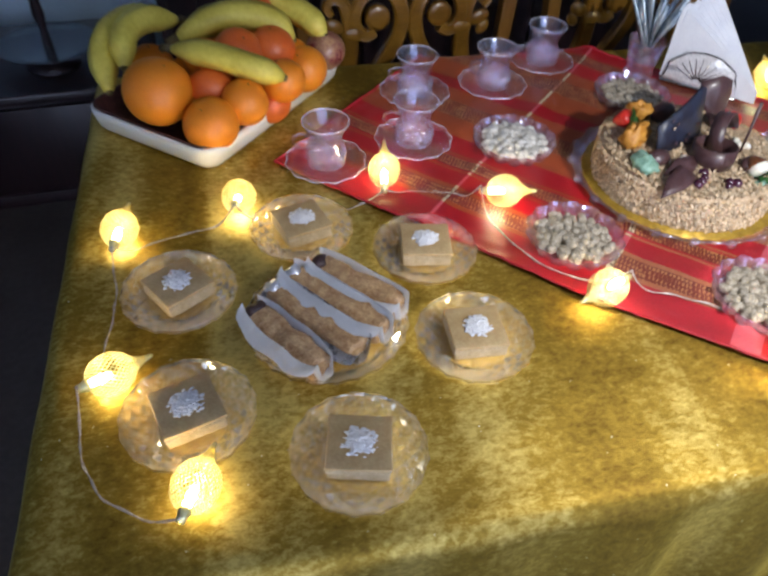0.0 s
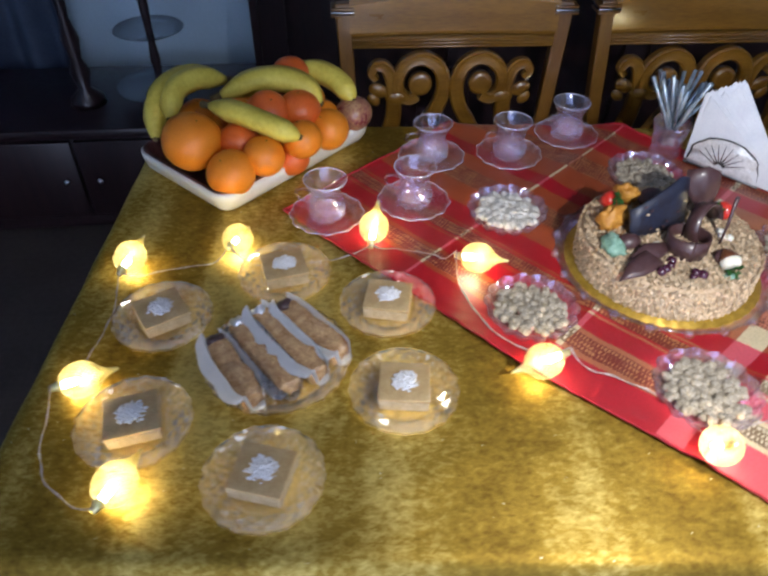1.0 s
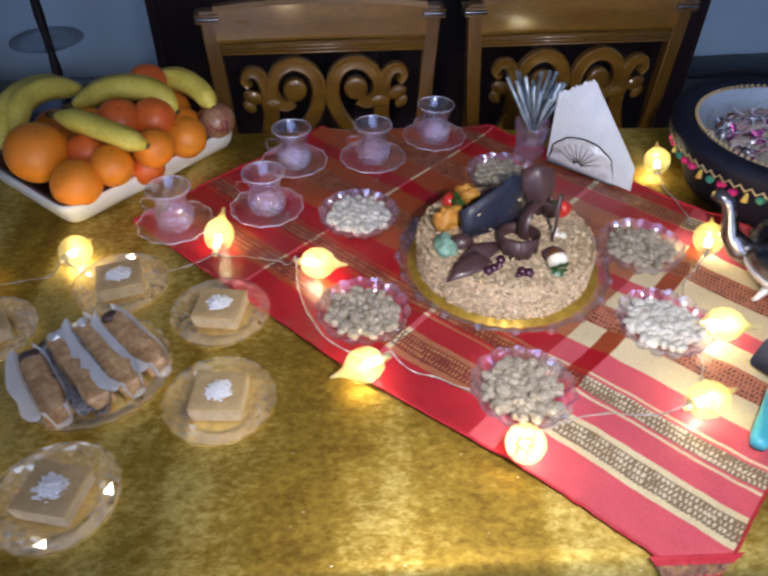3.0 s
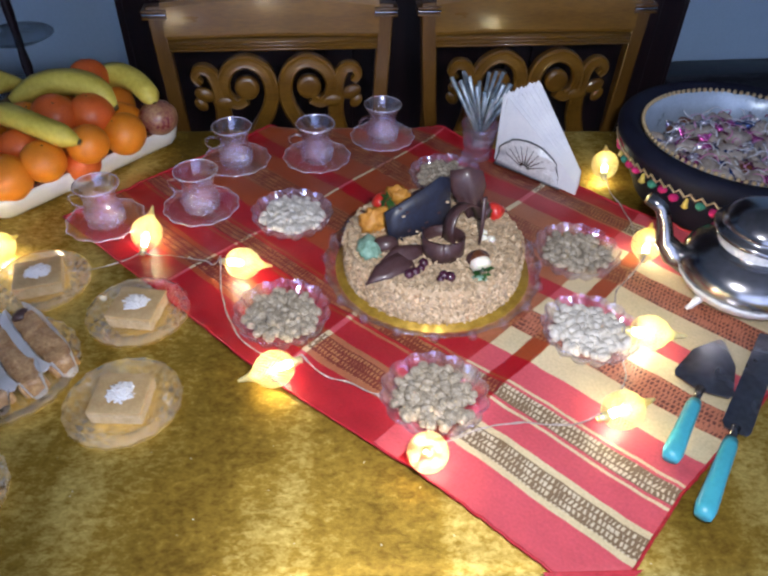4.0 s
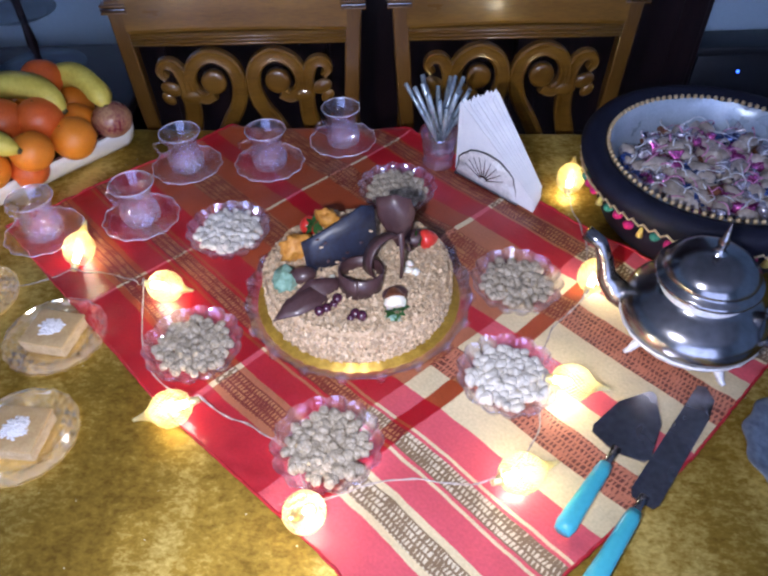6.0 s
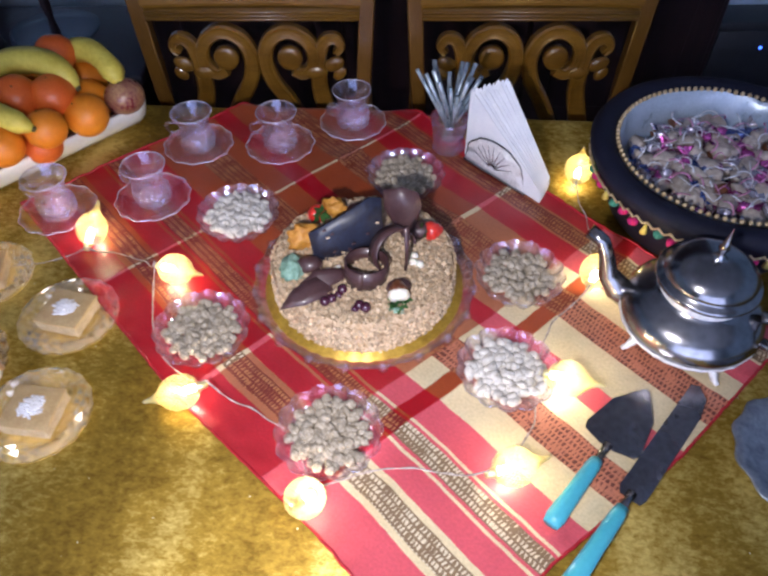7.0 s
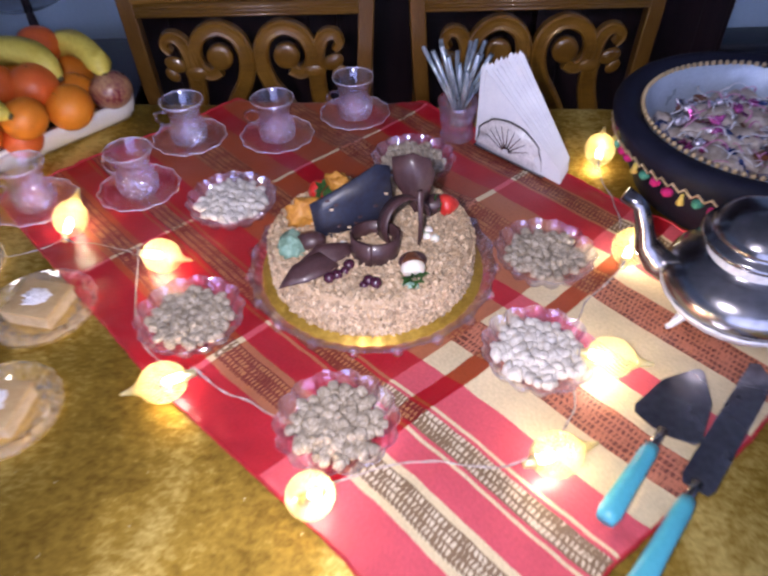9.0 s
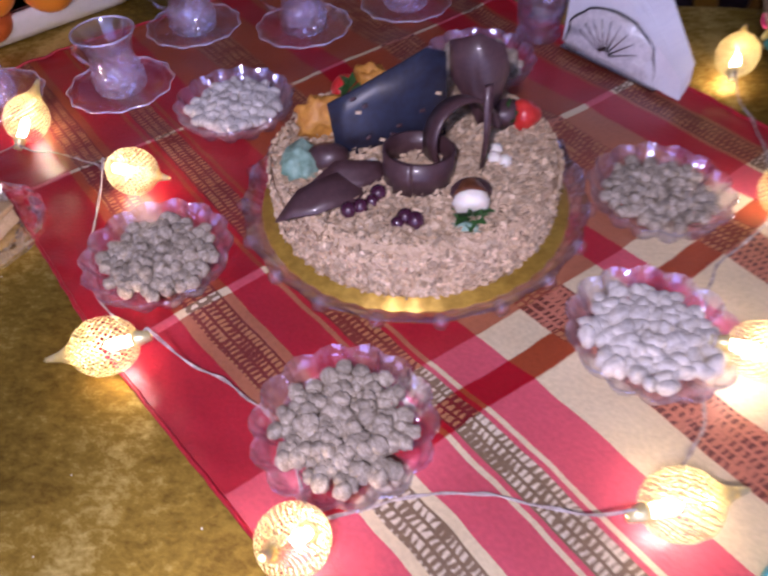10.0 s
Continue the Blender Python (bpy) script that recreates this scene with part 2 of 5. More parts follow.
def plaid():
    """Woven satin table square: warp stripes crossed by zones of red or cream weft, with dashed figure bands."""
    m, t, p = nodes_of("striped_satin")
    uv = t.nodes.new("ShaderNodeTexCoord")
    warpn = add(t, "ShaderNodeTexNoise", Scale=26.0, Detail=2.0)
    t.links.new(uv.outputs["UV"], warpn.inputs["Vector"])
    sep = t.nodes.new("ShaderNodeSeparateXYZ")
    t.links.new(uv.outputs["UV"], sep.inputs[0])
    wob = math_node(t, "MULTIPLY_ADD", warpn.outputs[0], 0.004, -0.002)
    a = math_node(t, "ADD", sep.outputs[0], wob)
    w = math_node(t, "ADD", sep.outputs[1], wob)
    red, cream, brick, line = "r", "c", "b", "l"
    bands = [(0, red), (0.054, cream), (0.059, red), (0.062, line), (0.086, red), (0.089, cream), (0.095, red), (0.127, cream), (0.132, red), (0.135, line),
             (0.158, red), (0.161, cream), (0.166, red), (0.207, cream), (0.249, brick), (0.291, cream), (0.327, red), (0.357, cream), (0.409, brick), (0.454, cream),
             (0.489, red), (0.529, cream), (0.534, line), (0.559, cream), (0.564, red)]
    on_red = dict(r=(0.34, 0.003, 0.010), c=(0.31, 0.055, 0.014), b=(0.18, 0.026, 0.012), l=(0.17, 0.014, 0.014))
    on_cream = dict(r=(0.54, 0.085, 0.110), c=(0.60, 0.50, 0.31), b=(0.46, 0.17, 0.10), l=(0.19, 0.125, 0.070))
    c1 = steps(t, w, [(q, on_red[k]) for q, k in bands])
    c2 = steps(t, w, [(q, on_cream[k]) for q, k in bands])
    figure = steps(t, w, [(q, (1, 1, 1) if k in "bl" else (0, 0, 0)) for q, k in bands])
    zone = steps(t, a, [(0, (0, 0, 0)), (0.228, (1, 1, 1)), (0.234, (0, 0, 0)), (0.452, (1, 1, 1)), (0.459, (0, 0, 0)), (0.602, (1, 1, 1)), (0.634, (0, 0, 0)), (0.660, (1, 1, 1))])
    # middle zone mixed a little towards cream, painting in the satin's sheen
    sheen_zone = steps(t, a, [(0, (0, 0, 0)), (0.459, (0.16, 0.16, 0.16)), (0.602, (0, 0, 0))])
    base = mix_node(t, math_node(t, "MAXIMUM", zone, sheen_zone), c1, c2)
    bricks = steps(t, w, [(q, (1, 1, 1) if k == "b" else (0, 0, 0)) for q, k in bands])
    jit = add(t, "ShaderNodeTexNoise", Scale=90.0, Detail=1.0)
    t.links.new(uv.outputs["UV"], jit.inputs["Vector"])
    row = math_node(t, "MULTIPLY", math_node(t, "FLOOR", math_node(t, "DIVIDE", w, 0.0080)), 0.37)
    fa = math_node(t, "FRACT", math_node(t, "ADD", math_node(t, "ADD", math_node(t, "DIVIDE", a, 0.0049), row), math_node(t, "MULTIPLY", jit.outputs[0], 0.9)))
    patch = add(t, "ShaderNodeTexNoise", Scale=60.0, Detail=2.0)
    t.links.new(uv.outputs["UV"], patch.inputs["Vector"])
    part_on = math_node(t, "MULTIPLY_ADD", patch.outputs[0], 2.2, -0.55)
    fw = math_node(t, "FRACT", math_node(t, "DIVIDE", w, 0.0080))
    dash = math_node(t, "MULTIPLY", math_node(t, "GREATER_THAN", fa, part_on), math_node(t, "GREATER_THAN", fw, 0.30))
    spot = math_node(t, "MULTIPLY", dash, figure)
    thread = mix_node(t, zone, (0.38, 0.17, 0.07), mix_node(t, bricks, (0.60, 0.52, 0.38), (0.13, 0.034, 0.022)))
    col = mix_node(t, spot, base, thread)
    grain = add(t, "ShaderNodeTexNoise", Scale=300.0, Detail=2.0)
    t.links.new(uv.outputs["UV"], grain.inputs["Vector"])
    dull = t.nodes.new("ShaderNodeMapRange")
    dull.inputs[3].default_value, dull.inputs[4].default_value = 0.55, 1.42
    # cloudy tone that puts the satin's uneven sheen into the colour
    cloud = add(t, "ShaderNodeTexNoise", Scale=22.0, Detail=3.0)
    t.links.new(uv.outputs["UV"], cloud.inputs["Vector"])
    t.links.new(math_node(t, "ADD", math_node(t, "MULTIPLY", grain.outputs[0], 0.55), math_node(t, "MULTIPLY", cloud.outputs[0], 0.45)), dull.inputs[0])
    hsv = t.nodes.new("ShaderNodeHueSaturation")
    t.links.new(dull.outputs[0], hsv.inputs["Value"])
    t.links.new(col, hsv.inputs["Color"])
    t.links.new(hsv.outputs[0], p.inputs["Base Color"])
    p.inputs["Roughness"].default_value = 0.36
    p.inputs["Sheen Weight"].default_value = 0.04
    p.inputs["Specular IOR Level"].default_value = 0.55
    p.inputs["Anisotropic"].default_value = 0.5
    rib = math_node(t, "ADD", math_node(t, "MULTIPLY", spot, 0.6), math_node(t, "MULTIPLY", grain.outputs[0], 0.5))
    bp = add(t, "ShaderNodeBump", Strength=0.4, Distance=0.0015)
    t.links.new(rib, bp.inputs["Height"])
    t.links.new(bp.outputs[0], p.inputs["Normal"])
    return m


def glow(name, colour, strength):
    m, t, p = nodes_of(name)
    p.inputs["Base Color"].default_value = (*colour, 1)
    p.inputs["Emission Color"].default_value = (*colour, 1)
    p.inputs["Emission Strength"].default_value = strength
    return m


M = dict(
    velvet=velvet(), plaid=plaid(), hem=mat("crimson_hem", (0.30, 0.004, 0.012), (0.50, 0.02, 0.035), 0.5, scale=200, fine=600, bump=0.5),
    wall=mat("blue_grey_wall_paint", (0.50, 0.64, 0.74), (0.56, 0.70, 0.80), 0.7, scale=3, fine=90, bump=0.1),
    ceiling=mat("white_ceiling_paint", (0.7, 0.7, 0.7), (0.78, 0.78, 0.78), 0.8, scale=3),
    floor=mat("dark_floor_tiles", (0.06, 0.045, 0.035), (0.10, 0.075, 0.06), 0.35, scale=5, fine=60),
    dark_wood=mat("dark_stained_wood", (0.014, 0.007, 0.008), (0.032, 0.014, 0.014), 0.35, scale=8, fine=80, stretch=(6, 6, 0.6), coat=0.3),
    chair=mat("varnished_walnut", (0.130, 0.056, 0.007), (0.235, 0.112, 0.012), 0.32, scale=6, fine=70, stretch=(0.8, 6, 6), coat=0.6, bump=0.15),
    chair_v=mat("varnished_walnut_post", (0.100, 0.042, 0.007), (0.165, 0.074, 0.010), 0.32, scale=6, fine=70, stretch=(6, 6, 0.8), coat=0.6, bump=0.15),
    cushion=mat("brown_chair_fabric", (0.05, 0.03, 0.02), (0.09, 0.055, 0.035), 0.9, scale=30, fine=400, sheen=0.2),
    facet=glass("faceted_glass", (0.50, 0.46, 0.39), 0.03, 0, 0.020, 0.85, 0.20, (1.0, 0.96, 0.84)), edge=glass("rim_highlight_glass", (0.80, 0.82, 0.92), 0.05, 0, 0.30, 0.5, 0.20),
    clear=glass("pressed_glass", (0.42, 0.41, 0.56), 0.05, 90, 0.022, 0.6, 0.13),
    thin=glass("tea_glass", (0.58, 0.58, 0.66), 0.01, 0, 0.010, 0.32, 0.055), cut=glass("cut_glass", (0.60, 0.60, 0.66), 0.03, 160, 0.022, 0.6, 0.13),
    smoky=glass("smoky_glass", (0.06, 0.09, 0.10), 0.06, 0, 0.30, 0.6, 0.03),
    sponge=mat("pastry_crust", (0.46, 0.30, 0.13), (0.60, 0.43, 0.22), 0.5, scale=60, fine=350, bump=0.5, depth=0.001, sss=0.15),
    crumb=mat("pastry_crumb", (0.46, 0.33, 0.18), (0.60, 0.46, 0.28), 0.75, scale=120, fine=500, bump=0.8, depth=0.002),
    coconut=mat("white_coconut", (0.74, 0.72, 0.74), (0.86, 0.85, 0.86), 0.85, scale=150, fine=600, bump=0.8, depth=0.001),
    foil=mat("crinkled_silver_foil", (0.55, 0.56, 0.62), (0.85, 0.86, 0.92), 0.28, metal=0.85, scale=90, fine=250, bump=1.0, depth=0.003),
    paper=mat("white_paper", (0.84, 0.84, 0.86), (0.90, 0.90, 0.92), 0.6, scale=30, fine=300, bump=0.2),
    filling=mat("glazed_nut_filling", (0.34, 0.17, 0.07), (0.66, 0.43, 0.22), 0.35, scale=110, fine=330, bump=0.9, depth=0.004, coat=0.3),
    dark_choc=mat("dark_wrapper", (0.03, 0.015, 0.015), (0.10, 0.06, 0.06), 0.3, scale=90, bump=0.8),
    nut=mat("roasted_nut_skin", (0.25, 0.205, 0.15), (0.51, 0.44, 0.345), 0.6, scale=260, fine=700, bump=1.0, vary=0.22),
    pale_nut=mat("sugared_almond", (0.50, 0.46, 0.41), (0.70, 0.66, 0.60), 0.5, scale=150, fine=600, bump=0.4, vary=0.12),
    orange=mat("orange_peel", (0.72, 0.20, 0.010), (0.85, 0.28, 0.014), 0.42, scale=12, fine=420, bump=0.5, depth=0.0012, sss=0.1, vary=0.1),
    apple=mat("red_apple_skin", (0.16, 0.010, 0.035), (0.46, 0.26, 0.12), 0.3, scale=25, fine=200, bump=0.05, coat=0.3),
    tomato=mat("orange_red_peel", (0.60, 0.095, 0.012), (0.75, 0.155, 0.020), 0.4, scale=12, fine=400, bump=0.4),
    banana=mat("banana_peel", (0.52, 0.40, 0.045), (0.72, 0.60, 0.10), 0.5, scale=22, fine=140, bump=0.15, vary=0.08),
    stem=mat("brown_stem", (0.05, 0.035, 0.012), (0.14, 0.10, 0.03), 0.8, scale=60),
    tray_in=mat("dark_red_tray_lining", (0.05, 0.016, 0.016), (0.16, 0.06, 0.045), 0.5, scale=25),
    tray_out=mat("white_enamel", (0.74, 0.72, 0.66), (0.82, 0.80, 0.75), 0.35, scale=10, coat=0.2),
    brass=mat("gilded_wire", (0.84, 0.72, 0.30), (0.96, 0.88, 0.48), 0.35, metal=0.65, scale=60, bump=0.1),
    led=glow("warm_led", (1.0, 0.92, 0.66), 75.0),
    wire=mat("clear_light_cable", (0.34, 0.28, 0.25), (0.55, 0.48, 0.44), 0.25, scale=100, spec=0.8),
    cake=mat("almond_cream", (0.48, 0.33, 0.20), (0.70, 0.53, 0.36), 0.75, scale=130, fine=420, bump=1.0, depth=0.004),
    flake=mat("almond_flake", (0.50, 0.34, 0.19), (0.76, 0.59, 0.40), 0.6, scale=200, fine=500, bump=0.2),
    board=mat("gold_cake_board", (0.38, 0.22, 0.025), (0.58, 0.36, 0.05), 0.38, metal=0.5, scale=50, bump=0.2),
    choc=mat("dark_chocolate", (0.050, 0.022, 0.024), (0.085, 0.040, 0.040), 0.42, scale=40, fine=300, bump=0.1, coat=0.2),
    # the plaque's blue sheen is mixed into its base colour
    plaque=mat("blue_sheen_chocolate", (0.016, 0.012, 0.018), (0.022, 0.030, 0.060), 0.40, scale=30, fine=200, bump=0.2),
    dried=mat("dried_orange_fruit", (0.42, 0.16, 0.02), (0.66, 0.32, 0.05), 0.55, scale=60, bump=0.7, depth=0.003),
    mint=mat("pale_green_leaf", (0.12, 0.24, 0.17), (0.30, 0.46, 0.36), 0.6, scale=70, bump=0.5, depth=0.002),
    leaf=mat("green_leaf", (0.035, 0.12, 0.03), (0.08, 0.24, 0.06), 0.5, scale=70, bump=0.4),
    berry=mat("blackcurrant_skin", (0.035, 0.008, 0.02), (0.08, 0.018, 0.04), 0.25, scale=50, coat=0.4),
    strawberry=mat("strawberry_skin", (0.50, 0.015, 0.012), (0.68, 0.05, 0.03), 0.3, scale=90, bump=0.3, coat=0.3),
    cream=mat("whipped_cream", (0.72, 0.66, 0.55), (0.84, 0.80, 0.70), 0.5, scale=50, bump=0.2, sss=0.2),
    silver=mat("tarnished_silver", (0.24, 0.235, 0.245), (0.42, 0.41, 0.42), 0.22, metal=1.0, scale=14, fine=90, bump=0.06, rough_var=0.08),
    silver_chased=mat("chased_silver", (0.62, 0.62, 0.63), (0.88, 0.87, 0.88), 0.36, metal=0.15, scale=180, fine=300, bump=1.0, depth=0.002),
    steel=mat("cake_server_steel", (0.20, 0.19, 0.20), (0.36, 0.35, 0.37), 0.26, metal=1.0, scale=12, fine=120, bump=0.04),
    steel_dull=mat("dull_hammered_steel", (0.22, 0.25, 0.30), (0.42, 0.46, 0.52), 0.34, metal=0.8, scale=60, fine=180, bump=0.6, depth=0.002),
    turquoise=mat("turquoise_plastic", (0.05, 0.33, 0.42), (0.07, 0.40, 0.50), 0.35, scale=20, fine=200, bump=0.05),
    navy=mat("navy_velvet", (0.005, 0.006, 0.015), (0.012, 0.013, 0.03), 0.7, scale=40, fine=500, sheen=0.0, bump=0.3, spec=0.25),
    satin=mat("silver_blue_satin", (0.36, 0.44, 0.54), (0.52, 0.60, 0.70), 0.3, scale=18, fine=300, bump=0.15, metal=0.2),
    braid=mat("gold_braid", (0.45, 0.32, 0.16), (0.70, 0.54, 0.32), 0.5, metal=0.2, scale=200, bump=0.8),
    pom_pink=mat("pink_wool", (0.50, 0.01, 0.12), (0.70, 0.03, 0.22), 0.9, scale=300, bump=1.0, depth=0.002),
    pom_yellow=mat("yellow_wool", (0.60, 0.48, 0.08), (0.75, 0.64, 0.20), 0.9, scale=300, bump=1.0, depth=0.002),
    pom_green=mat("green_wool", (0.03, 0.20, 0.14), (0.08, 0.32, 0.22), 0.9, scale=300, bump=1.0, depth=0.002),
    candy_pink=mat("pink_foil", (0.42, 0.03, 0.28), (0.75, 0.20, 0.55), 0.25, metal=0.7, scale=120, bump=0.8, depth=0.003),
    shred_pink=mat("pink_tissue", (0.60, 0.20, 0.42), (0.80, 0.42, 0.62), 0.7, scale=90, bump=0.2),
    candy_blue=mat("blue_foil", (0.04, 0.07, 0.28), (0.16, 0.24, 0.55), 0.25, metal=0.7, scale=120, bump=0.8, depth=0.003),
    candy_white=mat("white_sugar_paste", (0.34, 0.29, 0.25), (0.58, 0.50, 0.44), 0.5, scale=80, bump=0.6, vary=0.2),
    candy_clear=mat("silver_candy_foil", (0.42, 0.40, 0.50), (0.75, 0.72, 0.82), 0.25, metal=0.7, scale=120, bump=0.9, depth=0.003),
    date=mat("brown_date", (0.10, 0.03, 0.012), (0.22, 0.08, 0.03), 0.35, scale=60, bump=0.4, coat=0.3),
    napkin=mat("white_napkin", (0.74, 0.75, 0.80), (0.84, 0.85, 0.88), 0.8, scale=30, fine=300, bump=0.3),
    straw=mat("silver_blue_straw", (0.10, 0.16, 0.22), (0.55, 0.62, 0.68), 0.3, metal=0.5, scale=60, fine=200, stretch=(1, 1, 0.3)),
    gold_weave=mat("gold_brown_weave", (0.07, 0.02, 0.02), (0.34, 0.17, 0.06), 0.5, scale=140, fine=420, bump=0.8, stretch=(1, 1, 1)),
    purple_cord=mat("purple_cord", (0.06, 0.012, 0.14), (0.13, 0.03, 0.26), 0.6, scale=300, bump=0.6),
    blue_thread=mat("blue_thread", (0.02, 0.03, 0.22), (0.06, 0.10, 0.45), 0.5, scale=300, bump=0.4),
    curtain=mat("dark_blue_curtain", (0.03, 0.04, 0.07), (0.06, 0.08, 0.12), 0.85, scale=10, fine=200),
    black=mat("black_plastic", (0.012, 0.012, 0.014), (0.02, 0.02, 0.024), 0.4, scale=20),
    blue_led=glow("blue_standby_led", (0.05, 0.15, 1.0), 4.0),
)

# ---- room ----
def wall(name, x0, y0, z0, x1, y1, z1, material, label, category="wall"):
    return tagged(part(name, box(x0, y0, z0, x1, y1, z1, 0), material, None, label, smooth=False), category=category, kind="structure")


wall("floor", -2.6, -2.6, -0.1, 3.4, 2.31, 0.0, M["floor"], "dark floor of the dining room", "floor")
wall("ceiling", -2.6, -2.6, 2.7, 3.4, 2.31, 2.8, M["ceiling"], "plain white ceiling of the room", "ceiling")
wall("wall_north", -2.6, 2.31, -0.1, 3.4, 2.41, 2.8, M["wall"], "dim blue-grey painted wall behind the chairs")
# unseen wide opening, added so that the bluish fill can brighten the room
for name, x0, x1, z0, z1 in (("wall_south", -2.6, -1.2, -0.1, 2.8), ("wall_south_right", 2.0, 3.4, -0.1, 2.8), ("wall_south_lintel", -1.2, 2.0, 2.3, 2.8)):
    wall(name, x0, -2.7, z0, x1, -2.6, z1, M["wall"], "dim blue-grey unseen wall with a wide opening added to let in bluish fill light")
wall("wall_west", -2.7, -2.6, -0.1, -2.6, 2.31, 2.8, M["wall"], "dim blue-grey painted side wall")
wall("wall_east", 3.4, -2.6, -0.1, 3.5, 2.31, 2.8, M["wall"], "dim blue-grey painted side wall")


def cabinet():
    c = thing("cabinet", pose(-0.065, 1.8, 0), "tall dark-stained wooden cabinet standing behind the chairs", "cabinet")
    w, d, h = 1.665, 0.5, 2.1
    part("body", box(0, 0.02, 0.06, w, d, h, 0.006), M["dark_wood"], c)
    part("plinth", box(0.03, 0.04, 0, w - 0.03, d - 0.03, 0.06, 0.003), M["dark_wood"], c)
    part("cornice", box(-0.02, -0.01, h, w + 0.02, d + 0.01, h + 0.05, 0.01), M["dark_wood"], c)
    for i in range(3):
        x = 0.02 + i * (w - 0.04) / 3
        door = part("door", box(x + 0.004, 0, 0.08, x + (w - 0.04) / 3 - 0.004, 0.018, h - 0.02, 0.004), M["dark_wood"], c)
        part("moulding", box(x + 0.08, -0.008, 0.2, x + (w - 0.04) / 3 - 0.08, 0.004, h - 0.15, 0.004), M["dark_wood"], door)


cabinet()

# ---- table ----
TABLE = pose(-0.218, 0.213, 0, 0, 0, -5.0)
WIDE, DEEP, TOP, DROP, ROUND = 1.60, 0.80, 0.75, 0.34, 0.018


def drape(u, v, lift=0.0):
    """Where the cloth lies: flat on the table, over its rounded edge and down in folds."""
    cu, cv = min(max(u, 0), WIDE), min(max(v, 0), DEEP)
    du, dv = u - cu, v - cv
    s = math.hypot(du, dv)
    flat = 0.0022 * noise.noise(Vector((u * 5, v * 9, 0.3))) + 0.0012 * noise.noise(Vector((u * 22, v * 26, 1.3)))
    if s < 1e-9:
        return Vector((u, v, TOP + lift + flat))
    nu, nv = du / s, dv / s
    r = ROUND + lift
    along = u * abs(nv) + v * abs(nu) + 0.3 * math.atan2(nv, nu)
    if s < r * math.pi / 2:
        a = s / r
        out, z = r * math.sin(a), TOP + lift - r * (1 - math.cos(a))
    else:
        out, z = r, TOP + lift - r - (s - r * math.pi / 2)
    hang = max(0.0, s - r)
    out += 0.10 * hang * (1 + math.sin(along * 42) + 0.5 * math.sin(along * 23 + 1))
    return Vector((cu + nu * out, cv + nv * out, z + flat * max(0, 1 - s * 30)))


def sheet(nu, nv, u0, v0, u1, v1, place):
    bm = bmesh.new()
    uvl = bm.loops.layers.uv.new("UVMap")
    grid = [[bm.verts.new(place(u0 + (u1 - u0) * i / nu, v0 + (v1 - v0) * j / nv)) for j in range(nv + 1)] for i in range(nu + 1)]
    for i in range(nu):
        for j in range(nv):
            f = bm.faces.new((grid[i][j], grid[i + 1][j], grid[i + 1][j + 1], grid[i][j + 1]))
            for lp, (p, q) in zip(f.loops, ((i, j), (i + 1, j), (i + 1, j + 1), (i, j + 1))):
                lp[uvl].uv = (u0 + (u1 - u0) * p / nu, v0 + (v1 - v0) * q / nv)
    return bm


def table():
    t = thing("dining_table", TABLE, "dark wooden dining table under a gold cloth", "table")
    part("tabletop", box(0.002, 0.002, TOP - 0.035, WIDE - 0.002, DEEP - 0.002, TOP - 0.006, 0.01), M["dark_wood"], t)
    part("apron", box(0.08, 0.08, TOP - 0.12, WIDE - 0.08, DEEP - 0.08, TOP - 0.036, 0.003), M["dark_wood"], t)
    for x in (0.1, WIDE - 0.1):
        for y in (0.1, DEEP - 0.1):
            leg = lathe([(0.022, 0), (0.03, 0.02), (0.024, 0.06), (0.034, 0.35), (0.028, 0.5), (0.04, 0.56), (0.04, TOP - 0.121)], 20, close=True)
            leg.transform(Matrix.Translation((x, y, 0)))
            part("leg", leg, M["dark_wood"], t)


table()
cloth = part("tablecloth", sheet(230, 150, -DROP, -DROP, WIDE + DROP, DEEP + DROP, drape), M["velvet"], None,
             "gold crushed-velvet tablecloth draped over the dining table")
cloth.matrix_basis = TABLE
tagged(cloth, category="tablecloth")

# The woven square lies cornerwise on the gold cloth; its near and far corners hang over the table's edges.
SQUARE = Matrix(((0.655, 0.756, 0, 0.065), (-0.756, 0.655, 0, 0.721), (0, 0, 1, 0), (0, 0, 0, 1)))
CREASES = (0.231, 0.455, 0.660)


def on_square(a, w):
    pull = max(0.0, min(1.0, (a - 0.45) / 0.25))
    tuck = max(0.0, min(1.0, (0.35 - w) / 0.20))
    p = TABLE.inverted() @ SQUARE @ Vector((a * (1 - 0.023 * tuck), w + 0.022 * pull * (1 - w / 0.593), 0))
    crease = sum(0.0035 * max(0, 1 - abs(a - c) / 0.035) ** 2 for c in CREASES)
    edge = min(a, 0.87 - a, w, 0.593 - w)
    ruffle = 0.0028 * max(0, 1 - edge / 0.03) * (1 + noise.noise(Vector((a * 60, w * 60, 5)))) + 0.0018 * (1 + noise.noise(Vector((a * 9, w * 9, 2))))
    return SQUARE.inverted() @ TABLE @ drape(p.x, p.y, 0.0025 + crease + ruffle)


